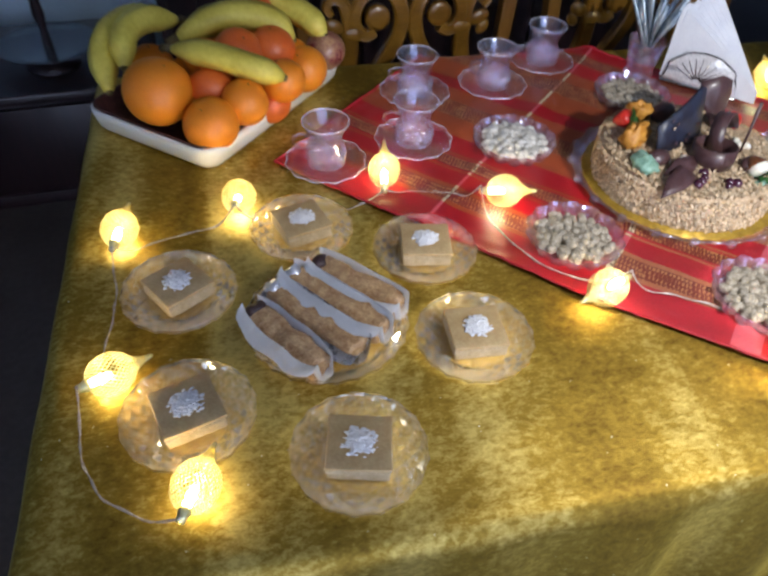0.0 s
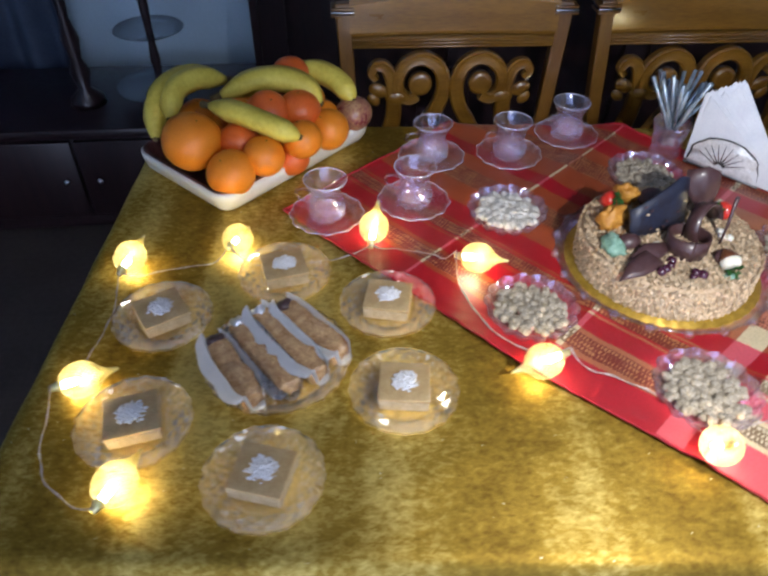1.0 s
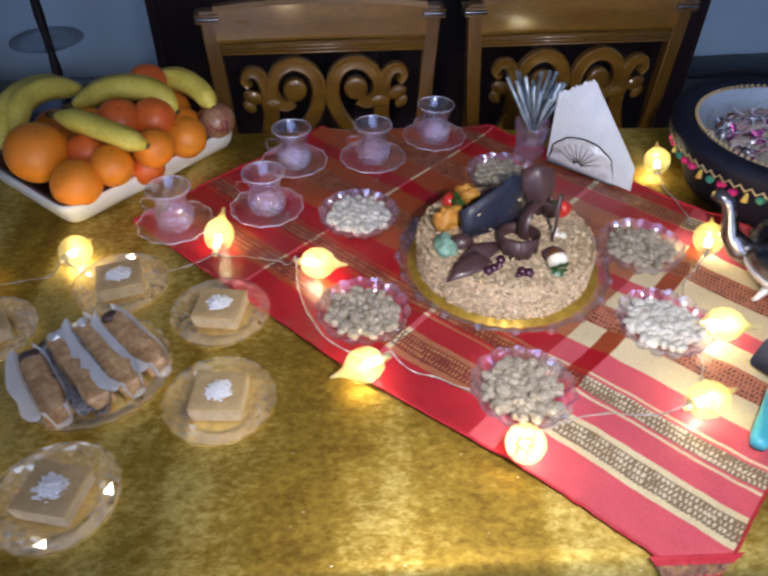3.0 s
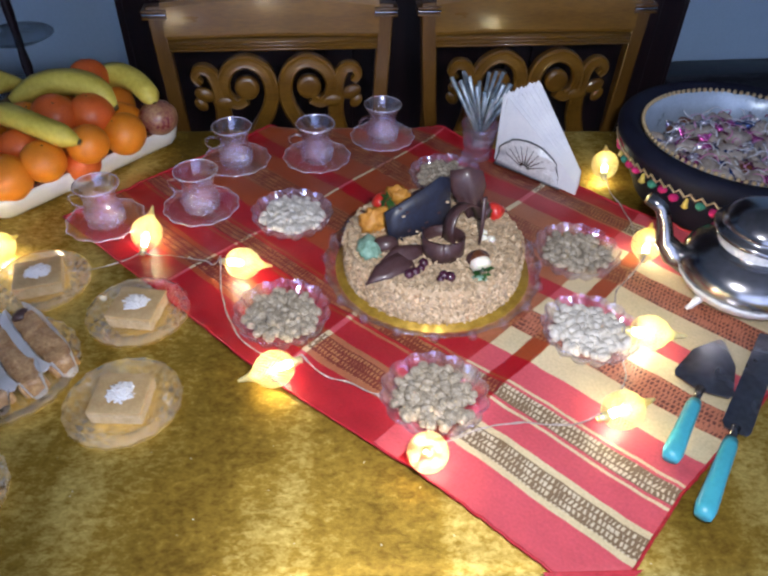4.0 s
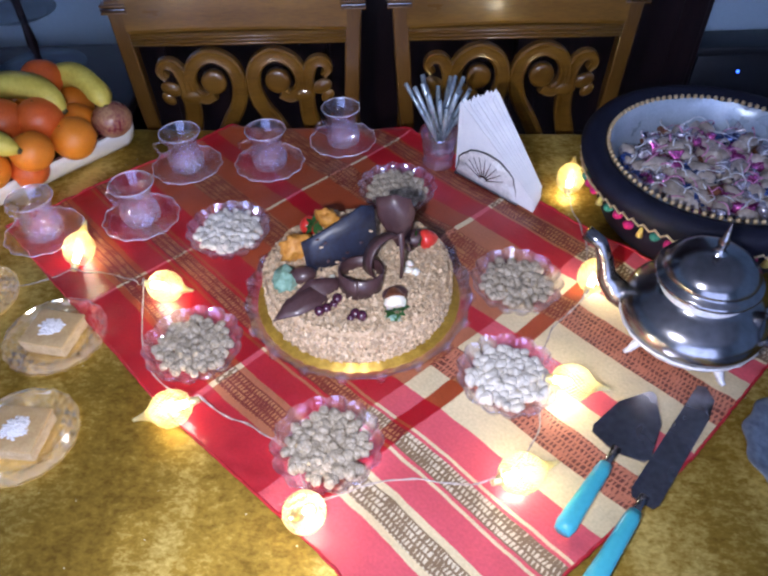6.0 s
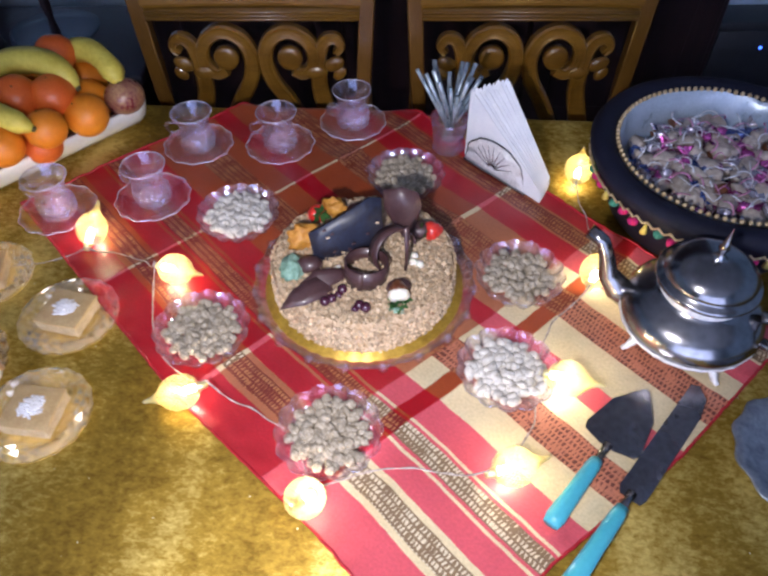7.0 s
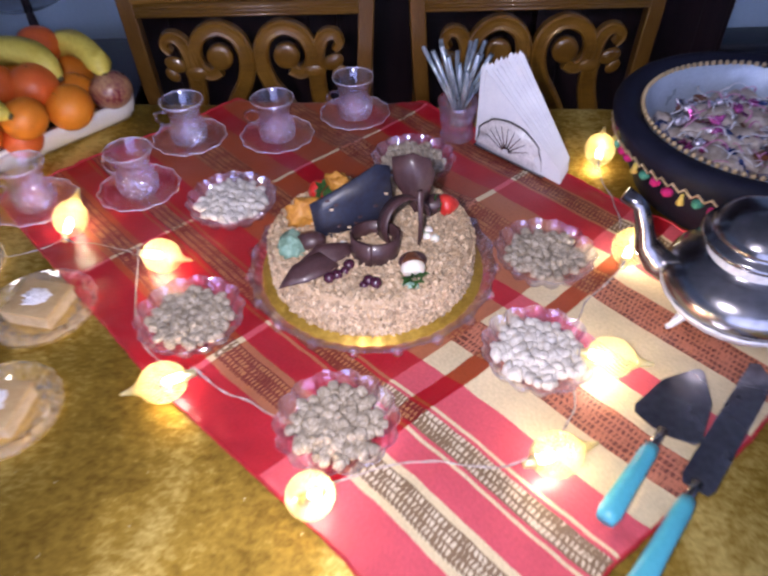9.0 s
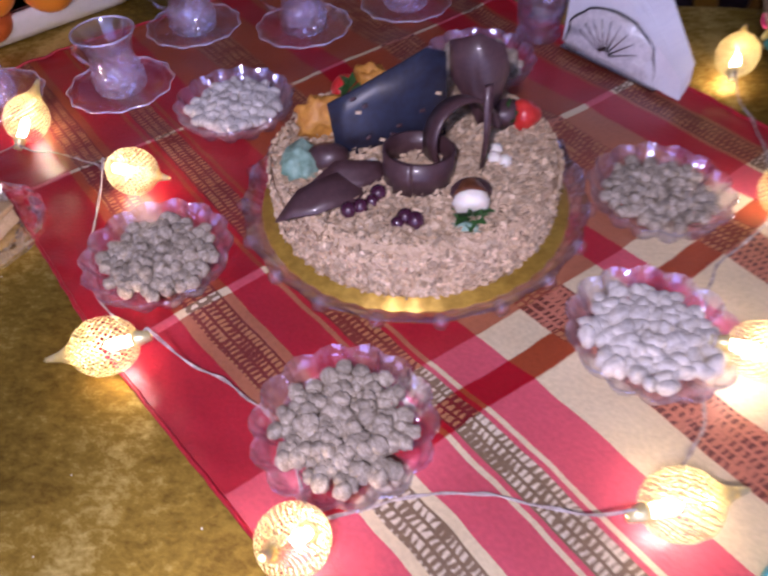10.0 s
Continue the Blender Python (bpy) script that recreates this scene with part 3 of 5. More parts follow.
runner = part("table_square", sheet(170, 118, 0, 0, 0.87, 0.593, on_square), M["plaid"], None,
              "red, orange and cream striped satin cloth on the gold tablecloth")
runner.matrix_basis = SQUARE
tagged(runner, category="table runner")
for ends in (((0, 0), (0.87, 0)), ((0.87, 0), (0.87, 0.593)), ((0.87, 0.593), (0, 0.593)), ((0, 0.593), (0, 0))):
    (a0, w0), (a1, w1) = ends
    line = [on_square(a0 + (a1 - a0) * k / 120, w0 + (w1 - w0) * k / 120) + Vector((0.0012 * noise.noise(Vector((k * 0.5, a0, w0))), 0.0012 * noise.noise(Vector((k * 0.5, a0, w1 + 3))), 0.0008)) for k in range(121)]
    part("hem", sweep(line, 0.0016, 6), M["hem"], runner, "rolled crimson hem")

# the gathered near corner: a woven gold band, a purple cord and a blue tassel
def corner_band(u, v):
    f = v / 0.036
    mid, half = 0.862 - 0.018 * f, 0.033 * (1 - f) ** 1.3 + 0.012
    q = drape(mid + half * u, -0.010 - v, 0.0105)
    return SQUARE.inverted() @ TABLE @ (q + Vector((0, -0.0012 * (1 + math.sin(u * 19)) * f, 0.0006 * math.sin(v * 1400))))


for v0, v1, tone, words in ((0.0, 0.008, "hem", "crimson satin"), (0.008, 0.018, "gold_weave", "gold and brown woven braid"), (0.018, 0.021, "hem", "crimson satin"),
                            (0.021, 0.028, "purple_cord", "purple cord"), (0.028, 0.036, "gold_weave", "gold and brown woven braid")):
    part("corner_band", sheet(40, 6, -1, v0, 1, v1, corner_band), M[tone], runner, words)
knot = lathe([(0.0005, 0.010), (0.008, 0.009), (0.012, 0.003), (0.011, -0.004), (0.0005, -0.006)], 20)
knot.transform(SQUARE.inverted() @ TABLE @ Matrix.Translation((0.842, -0.034, 0.715)))
part("cord_knot", knot, M["purple_cord"], runner, "purple cord binding")
threads = bmesh.new()
for k in range(26):
    a, r = 2.39996 * k, 0.0095 * math.sqrt((k + 0.5) / 26)
    x, y = r * math.cos(a), r * math.sin(a)
    threads = sweep([(0.842 + x, -0.036 + y * 0.7, 0.712), (0.842 + x * 1.3, -0.038 + y, 0.685), (0.842 + x * 1.7, -0.039 + y, 0.645 - 0.004 * (k % 3))], 0.0015, 5, bm=threads)
threads.transform(SQUARE.inverted() @ TABLE)
part("tassel", threads, M["blue_thread"], runner, "blue thread tassel")


# ---- chairs ----
def smooth_line(points, steps_each=6):
    """A smooth curve through points of the x-z plane."""
    p = [Vector((x, 0, z)) for x, z in points]
    out = []
    for i in range(len(p) - 1):
        p0, p1, p2, p3 = p[max(0, i - 1)], p[i], p[i + 1], p[min(len(p) - 1, i + 2)]
        for k in range(steps_each):
            f = k / steps_each
            out.append(0.5 * ((2 * p1) + (p2 - p0) * f + (2 * p0 - 5 * p1 + 4 * p2 - p3) * f * f + (3 * p1 - p0 - 3 * p2 + p3) * f ** 3))
    return out + [p[-1]]


def fret(pts, widths, depth, bm=None):
    """A flat sawn band along a curve of the x-z plane, with eased front edges."""
    bm = bm or bmesh.new()
    rows = []
    for i, p in enumerate(pts):
        d = (pts[min(i + 1, len(pts) - 1)] - pts[max(i - 1, 0)]).normalized()
        side = Vector((d.z, 0, -d.x))
        w = widths[i]
        rows.append([bm.verts.new(p + side * w * a + Vector((0, depth * b, 0))) for a, b in ((-1, 1), (-1, -0.55), (-0.72, -1), (-0.30, -0.88), (0.30, -0.88), (0.72, -1), (1, -0.55), (1, 1))])
    for a, b in zip(rows, rows[1:]):
        for k in range(8):
            bm.faces.new((a[k], a[(k + 1) % 8], b[(k + 1) % 8], b[k]))
    bm.faces.new(rows[0][::-1])
    bm.faces.new(rows[-1])
    bmesh.ops.recalc_face_normals(bm, faces=bm.faces[:])
    return bm


def chair(m):
    c = thing("dining_chair", m, "carved walnut dining chair with scrollwork back pushed to the table", "chair", "chairs along the table")
    h = 0.205
    for s in (-1, 1):
        pts = [(s * (h - 0.02), 0.05, 0), (s * (h - 0.018), 0.03, 0.25), (s * (h - 0.018), 0.0, 0.45), (s * (h - 0.015), 0.0, 0.7), (s * (h - 0.002), 0.012, 0.925)]
        bm = sweep([Vector(pts[0]).lerp(Vector(pts[1]), k / 4) for k in range(4)] + [Vector(pts[1]).lerp(Vector(pts[2]), k / 4) for k in range(4)]
                   + [Vector(pts[2]).lerp(Vector(pts[3]), k / 4) for k in range(4)] + [Vector(pts[3]).lerp(Vector(pts[4]), k / 6) for k in range(7)], 0.019, 4, flat=1.0)
        bmesh.ops.bevel(bm, geom=bm.edges[:], offset=0.003, segments=2, affect="EDGES", profile=0.5)
        post = part("post", bm, M["chair_v"], c, smooth=False)
        for k in range(3):
            band = box(s * (h - 0.003) - 0.021, -0.008, 0.904 + k * 0.006, s * (h - 0.003) + 0.021, 0.032, 0.908 + k * 0.006, 0.001)
            part("ring", band, M["silver"] if k == 1 else M["chair_v"], post)
        leg = lathe([(0.016, 0), (0.019, 0.1), (0.024, 0.3), (0.024, 0.42)], 16, close=True)
        leg.transform(Matrix.Translation((s * 0.18, -0.38, 0)))
        part("leg", leg, M["chair_v"], c)
    # crest rail, slightly crowned
    crest = bmesh.new()
    n, prof = 24, ((-0.012, 0.868), (-0.014, 0.874), (-0.013, 0.922), (-0.009, 0.930), (0.010, 0.930), (0.014, 0.922), (0.014, 0.868))
    rows = []
    for i in range(n + 1):
        x = -h + 0.015 + (2 * h - 0.03) * i / n
        up = 0.010 * (1 - (x / h) ** 2)
        bow = 0.012 * (1 - (x / h) ** 2)
        rows.append([crest.verts.new((x, y + bow + 0.008, z + (up if z > 0.9 else 0))) for y, z in prof])
    for a, b in zip(rows, rows[1:]):
        for k in range(len(prof)):
            crest.faces.new((a[k], a[(k + 1) % len(prof)], b[(k + 1) % len(prof)], b[k]))
    crest.faces.new(rows[0][::-1])
    crest.faces.new(rows[-1])
    part("crest_rail", crest, M["chair"], c, smooth=False)
    reed = box(-h + 0.016, -0.002, 0.845, h - 0.016, 0.018, 0.866, 0.003)
    for k in range(3):
        reed = sweep([(-h + 0.018, -0.003, 0.849 + 0.0065 * k), (h - 0.018, -0.003, 0.849 + 0.0065 * k)], 0.0028, 8, bm=reed)
    part("reeded_rail", reed, M["chair"], c)
    part("lower_rail", box(-h + 0.016, -0.004, 0.52, h - 0.016, 0.02, 0.57, 0.005), M["chair"], c)
    # mirrored fretwork scrolls of the back panel, sawn flat with eased edges
    for s in (-1, 1):
        main = smooth_line([(s * 0.084, 0.575), (s * 0.070, 0.635), (s * 0.044, 0.690), (s * 0.021, 0.730), (s * 0.0125, 0.772), (s * 0.024, 0.809), (s * 0.054, 0.826),
                            (s * 0.085, 0.815), (s * 0.1005, 0.788), (s * 0.098, 0.760), (s * 0.080, 0.744), (s * 0.062, 0.752)])
        part("scroll", fret(main, [0.0155 - 0.0045 * i / len(main) for i in range(len(main))], 0.009), M["chair"], c, smooth=False)
        eye = lathe([(0.0005, -0.0098), (0.013, -0.0098), (0.020, -0.0090), (0.0228, -0.006), (0.0228, 0.008), (0.0005, 0.008)], 32)
        eye.transform(Matrix.Translation((s * 0.058, 0, 0.776)) @ Matrix.Rotation(radians(-90), 4, "X") @ Matrix.Scale(-1, 4, (0, 1, 0)))
        bmesh.ops.recalc_face_normals(eye, faces=eye.faces[:])
        part("scroll_eye", eye, M["chair"], c)
        curl = smooth_line([(s * 0.142, 0.575), (s * 0.126, 0.640), (s * 0.110, 0.700), (s * 0.108, 0.745), (s * 0.112, 0.782), (s * 0.124, 0.808), (s * 0.142, 0.812), (s * 0.151, 0.798), (s * 0.142, 0.785)])
        leaf = fret(curl, [0.019 - 0.0125 * (i / len(curl)) for i in range(len(curl))], 0.0085)
        for cx, cz, rr, tilt in ((0.138, 0.764, 0.017, 25), (0.147, 0.745, 0.013, 50), (0.103, 0.748, 0.019, 0)):
            ball(rr, Matrix.Translation((s * cx, -0.003, cz)) @ Matrix.Rotation(radians(-s * tilt), 4, "Y"), 18, 10, (1.15, 0.42, 0.8), bm=leaf)
        part("carved_leaf", leaf, M["chair"], c, smooth=False)
    part("seat", box(-0.21, -0.41, 0.41, 0.21, 0.02, 0.455, 0.012), M["chair"], c)
    part("cushion", box(-0.19, -0.395, 0.455, 0.19, -0.02, 0.495, 0.018, seg=4), M["cushion"], c)
    return c


first_chair = chair(pose(0.376, 1.095, 0, 0, 0, -1.5))
copy_thing(first_chair, pose(0.858, 1.083, 0, 0, 0, -1.5))


# ---- glass dishes and what lies in them ----
def dish_mesh(r, h, count, foot=0.55, depth=0.06, flute=0.0015):
    """A pressed-glass dish: foot, fluted wall, scalloped rim, a hollow inside."""
    prof = [(0.001, 0.0), (r * foot, 0.0), (r * foot * 1.05, 0.002), (r * 0.84, h * 0.32), (r * 0.95, h * 0.78), (r, h), (r * 0.985, h + 0.001),
            (r * 0.92, h * 0.80 + 0.001), (r * 0.81, h * 0.35 + 0.003), (r * foot, 0.0045), (0.001, 0.0045)]

    def wob(a, i):
        if i < 2 or i > 8:
            return 1, 0
        k = abs(math.sin(a * count / 2))
        z = flute * (0.5 - k) * (1 if i in (3, 4, 7, 8) else 0.3)
        return 1 + (depth if i in (4, 5, 6) else depth * 0.5) * (k - 0.6), (z + 0.002 * k if i in (4, 5, 6) else z)
    bm = lathe(prof, count * 4, wob)
    bmesh.ops.remove_doubles(bm, verts=bm.verts[:], dist=0.0004)
    return bm


def clear(ob):
    ob.visible_shadow = False
    return ob


def pressed_plate(r, h, n, foot=0.56):
    """A flat pressed-glass plate: rings of pyramid facets round a plain middle, and a finely scalloped edge."""
    bm = bmesh.new()
    top, under = [], []
    for j, g in enumerate((0, 0.14, 0.40, 0.66, 0.88, 1.0)):
        f = foot + (1 - foot) * g
        lift = 0.0040 + (h - 0.0040) * g ** 1.2
        ring_t, ring_u = [], []
        for k in range(2 * n):
            a = math.pi * k / n
            high = (k + j) % 2
            up = (0, 0.0016, 0.0030, 0.0030, 0.0016, 0)[j] * (1 if high else -1)
            rr = r * f * (1 + (0.014 * (1 if k % 2 else -1) if j == 5 else 0))
            ring_t.append(bm.verts.new((rr * math.cos(a), rr * math.sin(a), lift + up)))
            ring_u.append(bm.verts.new((rr * math.cos(a), rr * math.sin(a), max(0.0, lift - 0.0045))))
        top.append(ring_t)
        under.append(ring_u)
    for rings, flip in ((top, False), (under, True)):
        for j, (a, b) in enumerate(zip(rings, rings[1:])):
            for k in range(2 * n):
                q = (k + 1) % (2 * n)
                if (k + j) % 2:
                    tris = ((a[k], b[k], b[q]), (a[k], b[q], a[q]))
                else:
                    tris = ((a[k], b[k], a[q]), (b[k], b[q], a[q]))
                for tri in tris:
                    bm.faces.new(tri[::-1] if flip else tri)
        bm.faces.new(rings[0] if not flip else rings[0][::-1])
    for k in range(2 * n):
        q = (k + 1) % (2 * n)
        bm.faces.new((top[-1][k], under[-1][k], under[-1][q], top[-1][q]))
    return bm


dessert_dish = None
DISHES = [(-0.077, 0.502, 28), (0.071, 0.574, 12), (0.202, 0.503, -14), (0.207, 0.362, -8), (0.057, 0.263, -18), (-0.082, 0.341, 12)]


def slice_mesh():
    bm = box(-0.028, -0.027, 0, 0.028, 0.027, 0.0155, 0.003, seg=2)
    bmesh.ops.subdivide_edges(bm, edges=bm.edges[:], cuts=3, use_grid_fill=True)
    for v in bm.verts:
        v.co += 0.0012 * Vector((noise.noise(v.co * 120), noise.noise(v.co * 120 + Vector((3, 1, 2))), noise.noise(v.co * 90 + Vector((7, 1, 5)))))
    return bm


def top_mesh():
    bm = box(-0.0285, -0.0275, 0.0150, 0.0285, 0.0275, 0.0195, 0.0015, seg=2)
    bmesh.ops.subdivide_edges(bm, edges=bm.edges[:], cuts=3, use_grid_fill=True)
    for v in bm.verts:
        v.co += 0.0008 * noise.noise_vector(v.co * 150)
    return bm


def coconut_mesh(seed):
    rng = random.Random(seed)
    bm = ball(0.0115, Matrix.Translation((0, 0, 0.0200)), 28, 12, (1.0, 0.9, 0.28), 0.7, 260, seed)
    for _ in range(170):
        a, r = rng.random() * 6.28, (0.0135 + 0.003 * math.sin(seed + 5 * rng.random())) * math.sqrt(rng.random())
        rr = 0.0009 + 0.0013 * rng.random()
        ball(rr, Matrix.Translation((r * math.cos(a), r * math.sin(a), 0.0210 + 0.004 * (1 - r / 0.012) * rng.random())), 6, 4, (1.3, 0.8, 0.7), 0.3, 300, rng.random() * 9, bm)
    return bm


for i, (x, y, rz) in enumerate(DISHES):
    if dessert_dish is None:
        dessert_dish = tagged(clear(part("dessert_dish", pressed_plate(0.0610, 0.012, 17), M["facet"], None, "flat round pressed-glass dessert dish with a faceted rim", smooth=False)),
                              category="dish", group="dessert dishes round the pastry plate")
        dessert_dish.matrix_basis = pose(x, y, 0.7525)
    else:
        clear(copy_thing(dessert_dish, pose(x, y, 0.7525, 0, 0, i * 7)))
    s = thing("pastry_square", pose(x, y, 0.7565, 0, 0, rz), "tan semolina cake square topped with white coconut in a glass dish", "cake slice", "cake squares in glass dishes")
    part("crumb", slice_mesh(), M["crumb"], s)
    part("crust", top_mesh(), M["sponge"], s)
    part("topping", coconut_mesh(i), M["coconut"], s, "white grated coconut")

plate = tagged(clear(part("pastry_plate", pressed_plate(0.0845, 0.013, 24, 0.74), M["facet"], None, "wide round glass plate holding pastries in paper", smooth=False)), category="plate")
plate.matrix_basis = pose(0.066, 0.422, 0.7525)


def paper_boat(length, width, height, seed, skirt):
    """A crimped paper wrapper: a trough with wavy sides and pinched ends."""
    bm = bmesh.new()
    rows, n = [], 40
    for i in range(n + 1):
        f = i / n
        x = (f - 0.5) * length
        end = min(1, 4 * f, 4 * (1 - f)) ** 0.5
        crimp = 0.0004 * math.sin(i * 2.4 + seed) + 0.0030 * noise.noise(Vector((x * 38, seed, 0)))
        row = []
        for j, (a, z) in enumerate(((-1.60, skirt - 0.12), (-1.2, skirt), (-0.80, skirt + 0.06), (-0.62, 0.06), (0, 0.0), (0.62, 0.06), (0.80, 0.55), (0.95, 0.95))):
            row.append(bm.verts.new((x, width / 2 * a * (0.55 + 0.45 * end) + crimp * (1 if abs(a) > 1.1 else 0.3), height * z * (1.25 - 0.25 * end) + (0.5 * crimp if z > 0.9 else 0) + 0.0005)))
        rows.append(row)
    for a, b in zip(rows, rows[1:]):
        for k in range(7):
            bm.faces.new((a[k], b[k], b[k + 1], a[k + 1]))
    bmesh.ops.solidify(bm, geom=bm.faces[:], thickness=0.0006)
    return bm


def log_mesh(length, width, height, seed):
    bm = box(-length / 2, -width / 2, 0.001, length / 2, width / 2, height, 0.005, seg=3)
    bmesh.ops.subdivide_edges(bm, edges=[e for e in bm.edges if e.calc_length() > 0.012], cuts=8, use_grid_fill=True)
    for v in bm.verts:
        v.co += 0.0045 * noise.noise_vector(v.co * 60 + Vector((seed * 3, seed, 0))) + 0.0012 * noise.noise_vector(v.co * 220)
    return bm


for i, (off, ln, tilt, wrap) in enumerate(((-0.052, 0.098, 8, "paper"), (-0.018, 0.120, -6, "foil"), (0.018, 0.122, 8, "paper"), (0.052, 0.105, 10, "paper"))):
    p = thing("wrapped_pastry", pose(0.066 + 0.84 * off, 0.424 + 0.55 * off, 0.7585, tilt, 0, -60 + 3 * i), "brown nut pastry in a crimped wrapper on a glass plate", "pastry", "pastries on the glass plate")
    part("wrapper", paper_boat(ln + 0.012, 0.038, 0.026, i * 2.1, 1.02 if wrap == "paper" else 0.45), M[wrap], p, smooth=False, label="crimped " + ("silver foil" if wrap == "foil" else "white paper"))
    part("filling", log_mesh(ln, 0.029, 0.022, i), M["filling"], p)
    part("wrapper_end", ball(0.008, Matrix.Translation((-ln / 2, 0, 0.02)), 12, 8, (1, 1.4, 0.8), 0.5, 200, i), M["dark_choc"] if i % 3 == 0 else M["foil"], p)


# ---- bowls of nuts ----
nut_bowl_mesh = None
NUTS = [(0.376, 0.468, "nut", 10), (0.534, 0.325, "nut", 40), (0.734, 0.402, "pale_nut", 70), (0.771, 0.550, "nut", 25), (0.632, 0.756, "nut", 5), (0.393, 0.675, "pale_nut", 55)]


def shell_mesh():
    """A roasted nut: a wrinkled, slightly pointed kernel with a seam."""
    bm = bmesh.new()
    bmesh.ops.create_uvsphere(bm, u_segments=14, v_segments=9, radius=1)
    for v in bm.verts:
        w = 1 + 0.30 * noise.noise(v.co * 1.6) + 0.16 * noise.noise(v.co * 4)
        seam = 0.86 if abs(v.co.y) < 0.12 and v.co.z > -0.2 else 1
        v.co = Vector((v.co.x * 0.0078 * (1 + 0.12 * v.co.x), v.co.y * 0.0068, v.co.z * 0.0060)) * w * seam
    return bm


def almond_mesh():
    return ball(0.0068, None, 12, 8, (1.15, 0.85, 0.7), 0.36, 150, 2)


def mesh_of(bm, material, name):
    me = bpy.data.meshes.new(name)
    bm.to_mesh(me)
    bm.free()
    for p in me.polygons:
        p.use_smooth = True
    me.materials.append(material)
    return me


PISTACHIO, ALMOND = mesh_of(shell_mesh(), M["nut"], "nut"), mesh_of(almond_mesh(), M["pale_nut"], "almond")
nut_bowl = None
for i, (x, y, kind, rz) in enumerate(NUTS):
    if nut_bowl is None:
        nut_bowl = tagged(clear(part("nut_bowl", dish_mesh(0.0575, 0.021, 14, 0.62, 0.08, 0.005), M["clear"], None, "small scalloped pressed-glass bowl filled with nuts", smooth=False)), category="bowl", group="nut bowls on the striped cloth")
        nut_bowl.matrix_basis = pose(x, y, 0.757)
    else:
        b = clear(copy_thing(nut_bowl, pose(x, y, 0.757, 0, 0, rz)))
    what = ("heap of beige wrinkled roasted nuts in a glass bowl" if kind == "nut" else "heap of white sugared almonds in a glass bowl")
    heap = thing("nut_heap" if kind == "nut" else "almond_heap", pose(x, y, 0.757), what, "nuts", "nuts in glass bowls")
    rng = random.Random(40 + i)
    for k in range(165):
        layer = 0 if k < 75 else (1 if k < 135 else 2)
        rr = (0.0435, 0.037, 0.026)[layer] * math.sqrt((k + 0.5) / 75 if layer == 0 else rng.random())
        a = k * 2.39996 + rng.random() * 0.3
        z = (0.0095, 0.0140, 0.0170)[layer] + 0.002 * rng.random() + 0.005 * (rr / 0.045) ** 2 * (1 if layer == 0 else 0)
        again("nut" if kind == "nut" else "almond", PISTACHIO if kind == "nut" else ALMOND, heap,
              pose(rr * math.cos(a), rr * math.sin(a), z, rng.uniform(-50, 50), rng.uniform(-40, 40), rng.uniform(0, 360)) @ Matrix.Scale(rng.uniform(0.68, 0.90) * (1 if kind == "nut" else 1.22), 4))


# ---- tea glasses ----
def tea_cup(m):
    """A waisted tea glass."""
    c = thing("tea_glass", m, "waisted clear tea glass with a handle standing empty on its saucer", "glass", "tea glasses on saucers")
    prof = [(0.0235, 0.034), (0.0213, 0.044), (0.0213, 0.052), (0.0245, 0.066), (0.029, 0.078), (0.0293, 0.0792), (0.0286, 0.0795), (0.0280, 0.078), (0.0235, 0.066), (0.0200, 0.052), (0.0200, 0.044), (0.0222, 0.034)]
    clear(part("glass_body", lathe([(r * 1.06, z * 0.80) for r, z in prof], 48), M["thin"], c))
    low = [(0.001, 0.001), (0.020, 0.001), (0.0238, 0.004), (0.0250, 0.012), (0.0250, 0.022), (0.0242, 0.029), (0.0235, 0.034), (0.0222, 0.034), (0.0225, 0.018), (0.020, 0.009), (0.001, 0.008)]
    bm = lathe([(r * 1.06, z * 0.80) for r, z in low], 28, lambda a, i: (1 + (0.05 * (1 if (round(a * 28 / 6.2832) + i) % 2 else -1) if 1 < i < 6 else 0), 0))
    bmesh.ops.remove_doubles(bm, verts=bm.verts[:], dist=0.0004)
    clear(part("cut_foot", bm, M["cut"], c, "faceted cut-glass foot", smooth=False))
    # paler ring added to paint the highlight along the cup's lip
    clear(part("rim", sweep([(0.0305 * math.cos(k * math.pi / 20), 0.0305 * math.sin(k * math.pi / 20), 0.0634) for k in range(41)], 0.0009, 6), M["edge"], c, "paler glass ring added for the highlight along the lip"))
    hp = [(-0.0205, 0, 0.054), (-0.030, 0, 0.058), (-0.039, 0, 0.054), (-0.041, 0, 0.044), (-0.036, 0, 0.034), (-0.0245, 0, 0.029)]
    clear(part("handle", sweep([(x * 1.06, y, z * 0.80) for x, y, z in hp], 0.0026, 8, up=(0, 1, 0)), M["thin"], c))
    return c


def saucer_mesh():
    prof = [(0.001, 0), (0.028, 0), (0.030, 0.002), (0.044, 0.005), (0.0532, 0.0085), (0.0530, 0.0100), (0.043, 0.0075), (0.028, 0.0045), (0.001, 0.0045)]
    bm = lathe(prof, 60, lambda a, i: (1 + (0.03 * math.cos(a * 12) if i in (4, 5) else 0), 0))
    bmesh.ops.remove_doubles(bm, verts=bm.verts[:], dist=0.0004)
    return bm


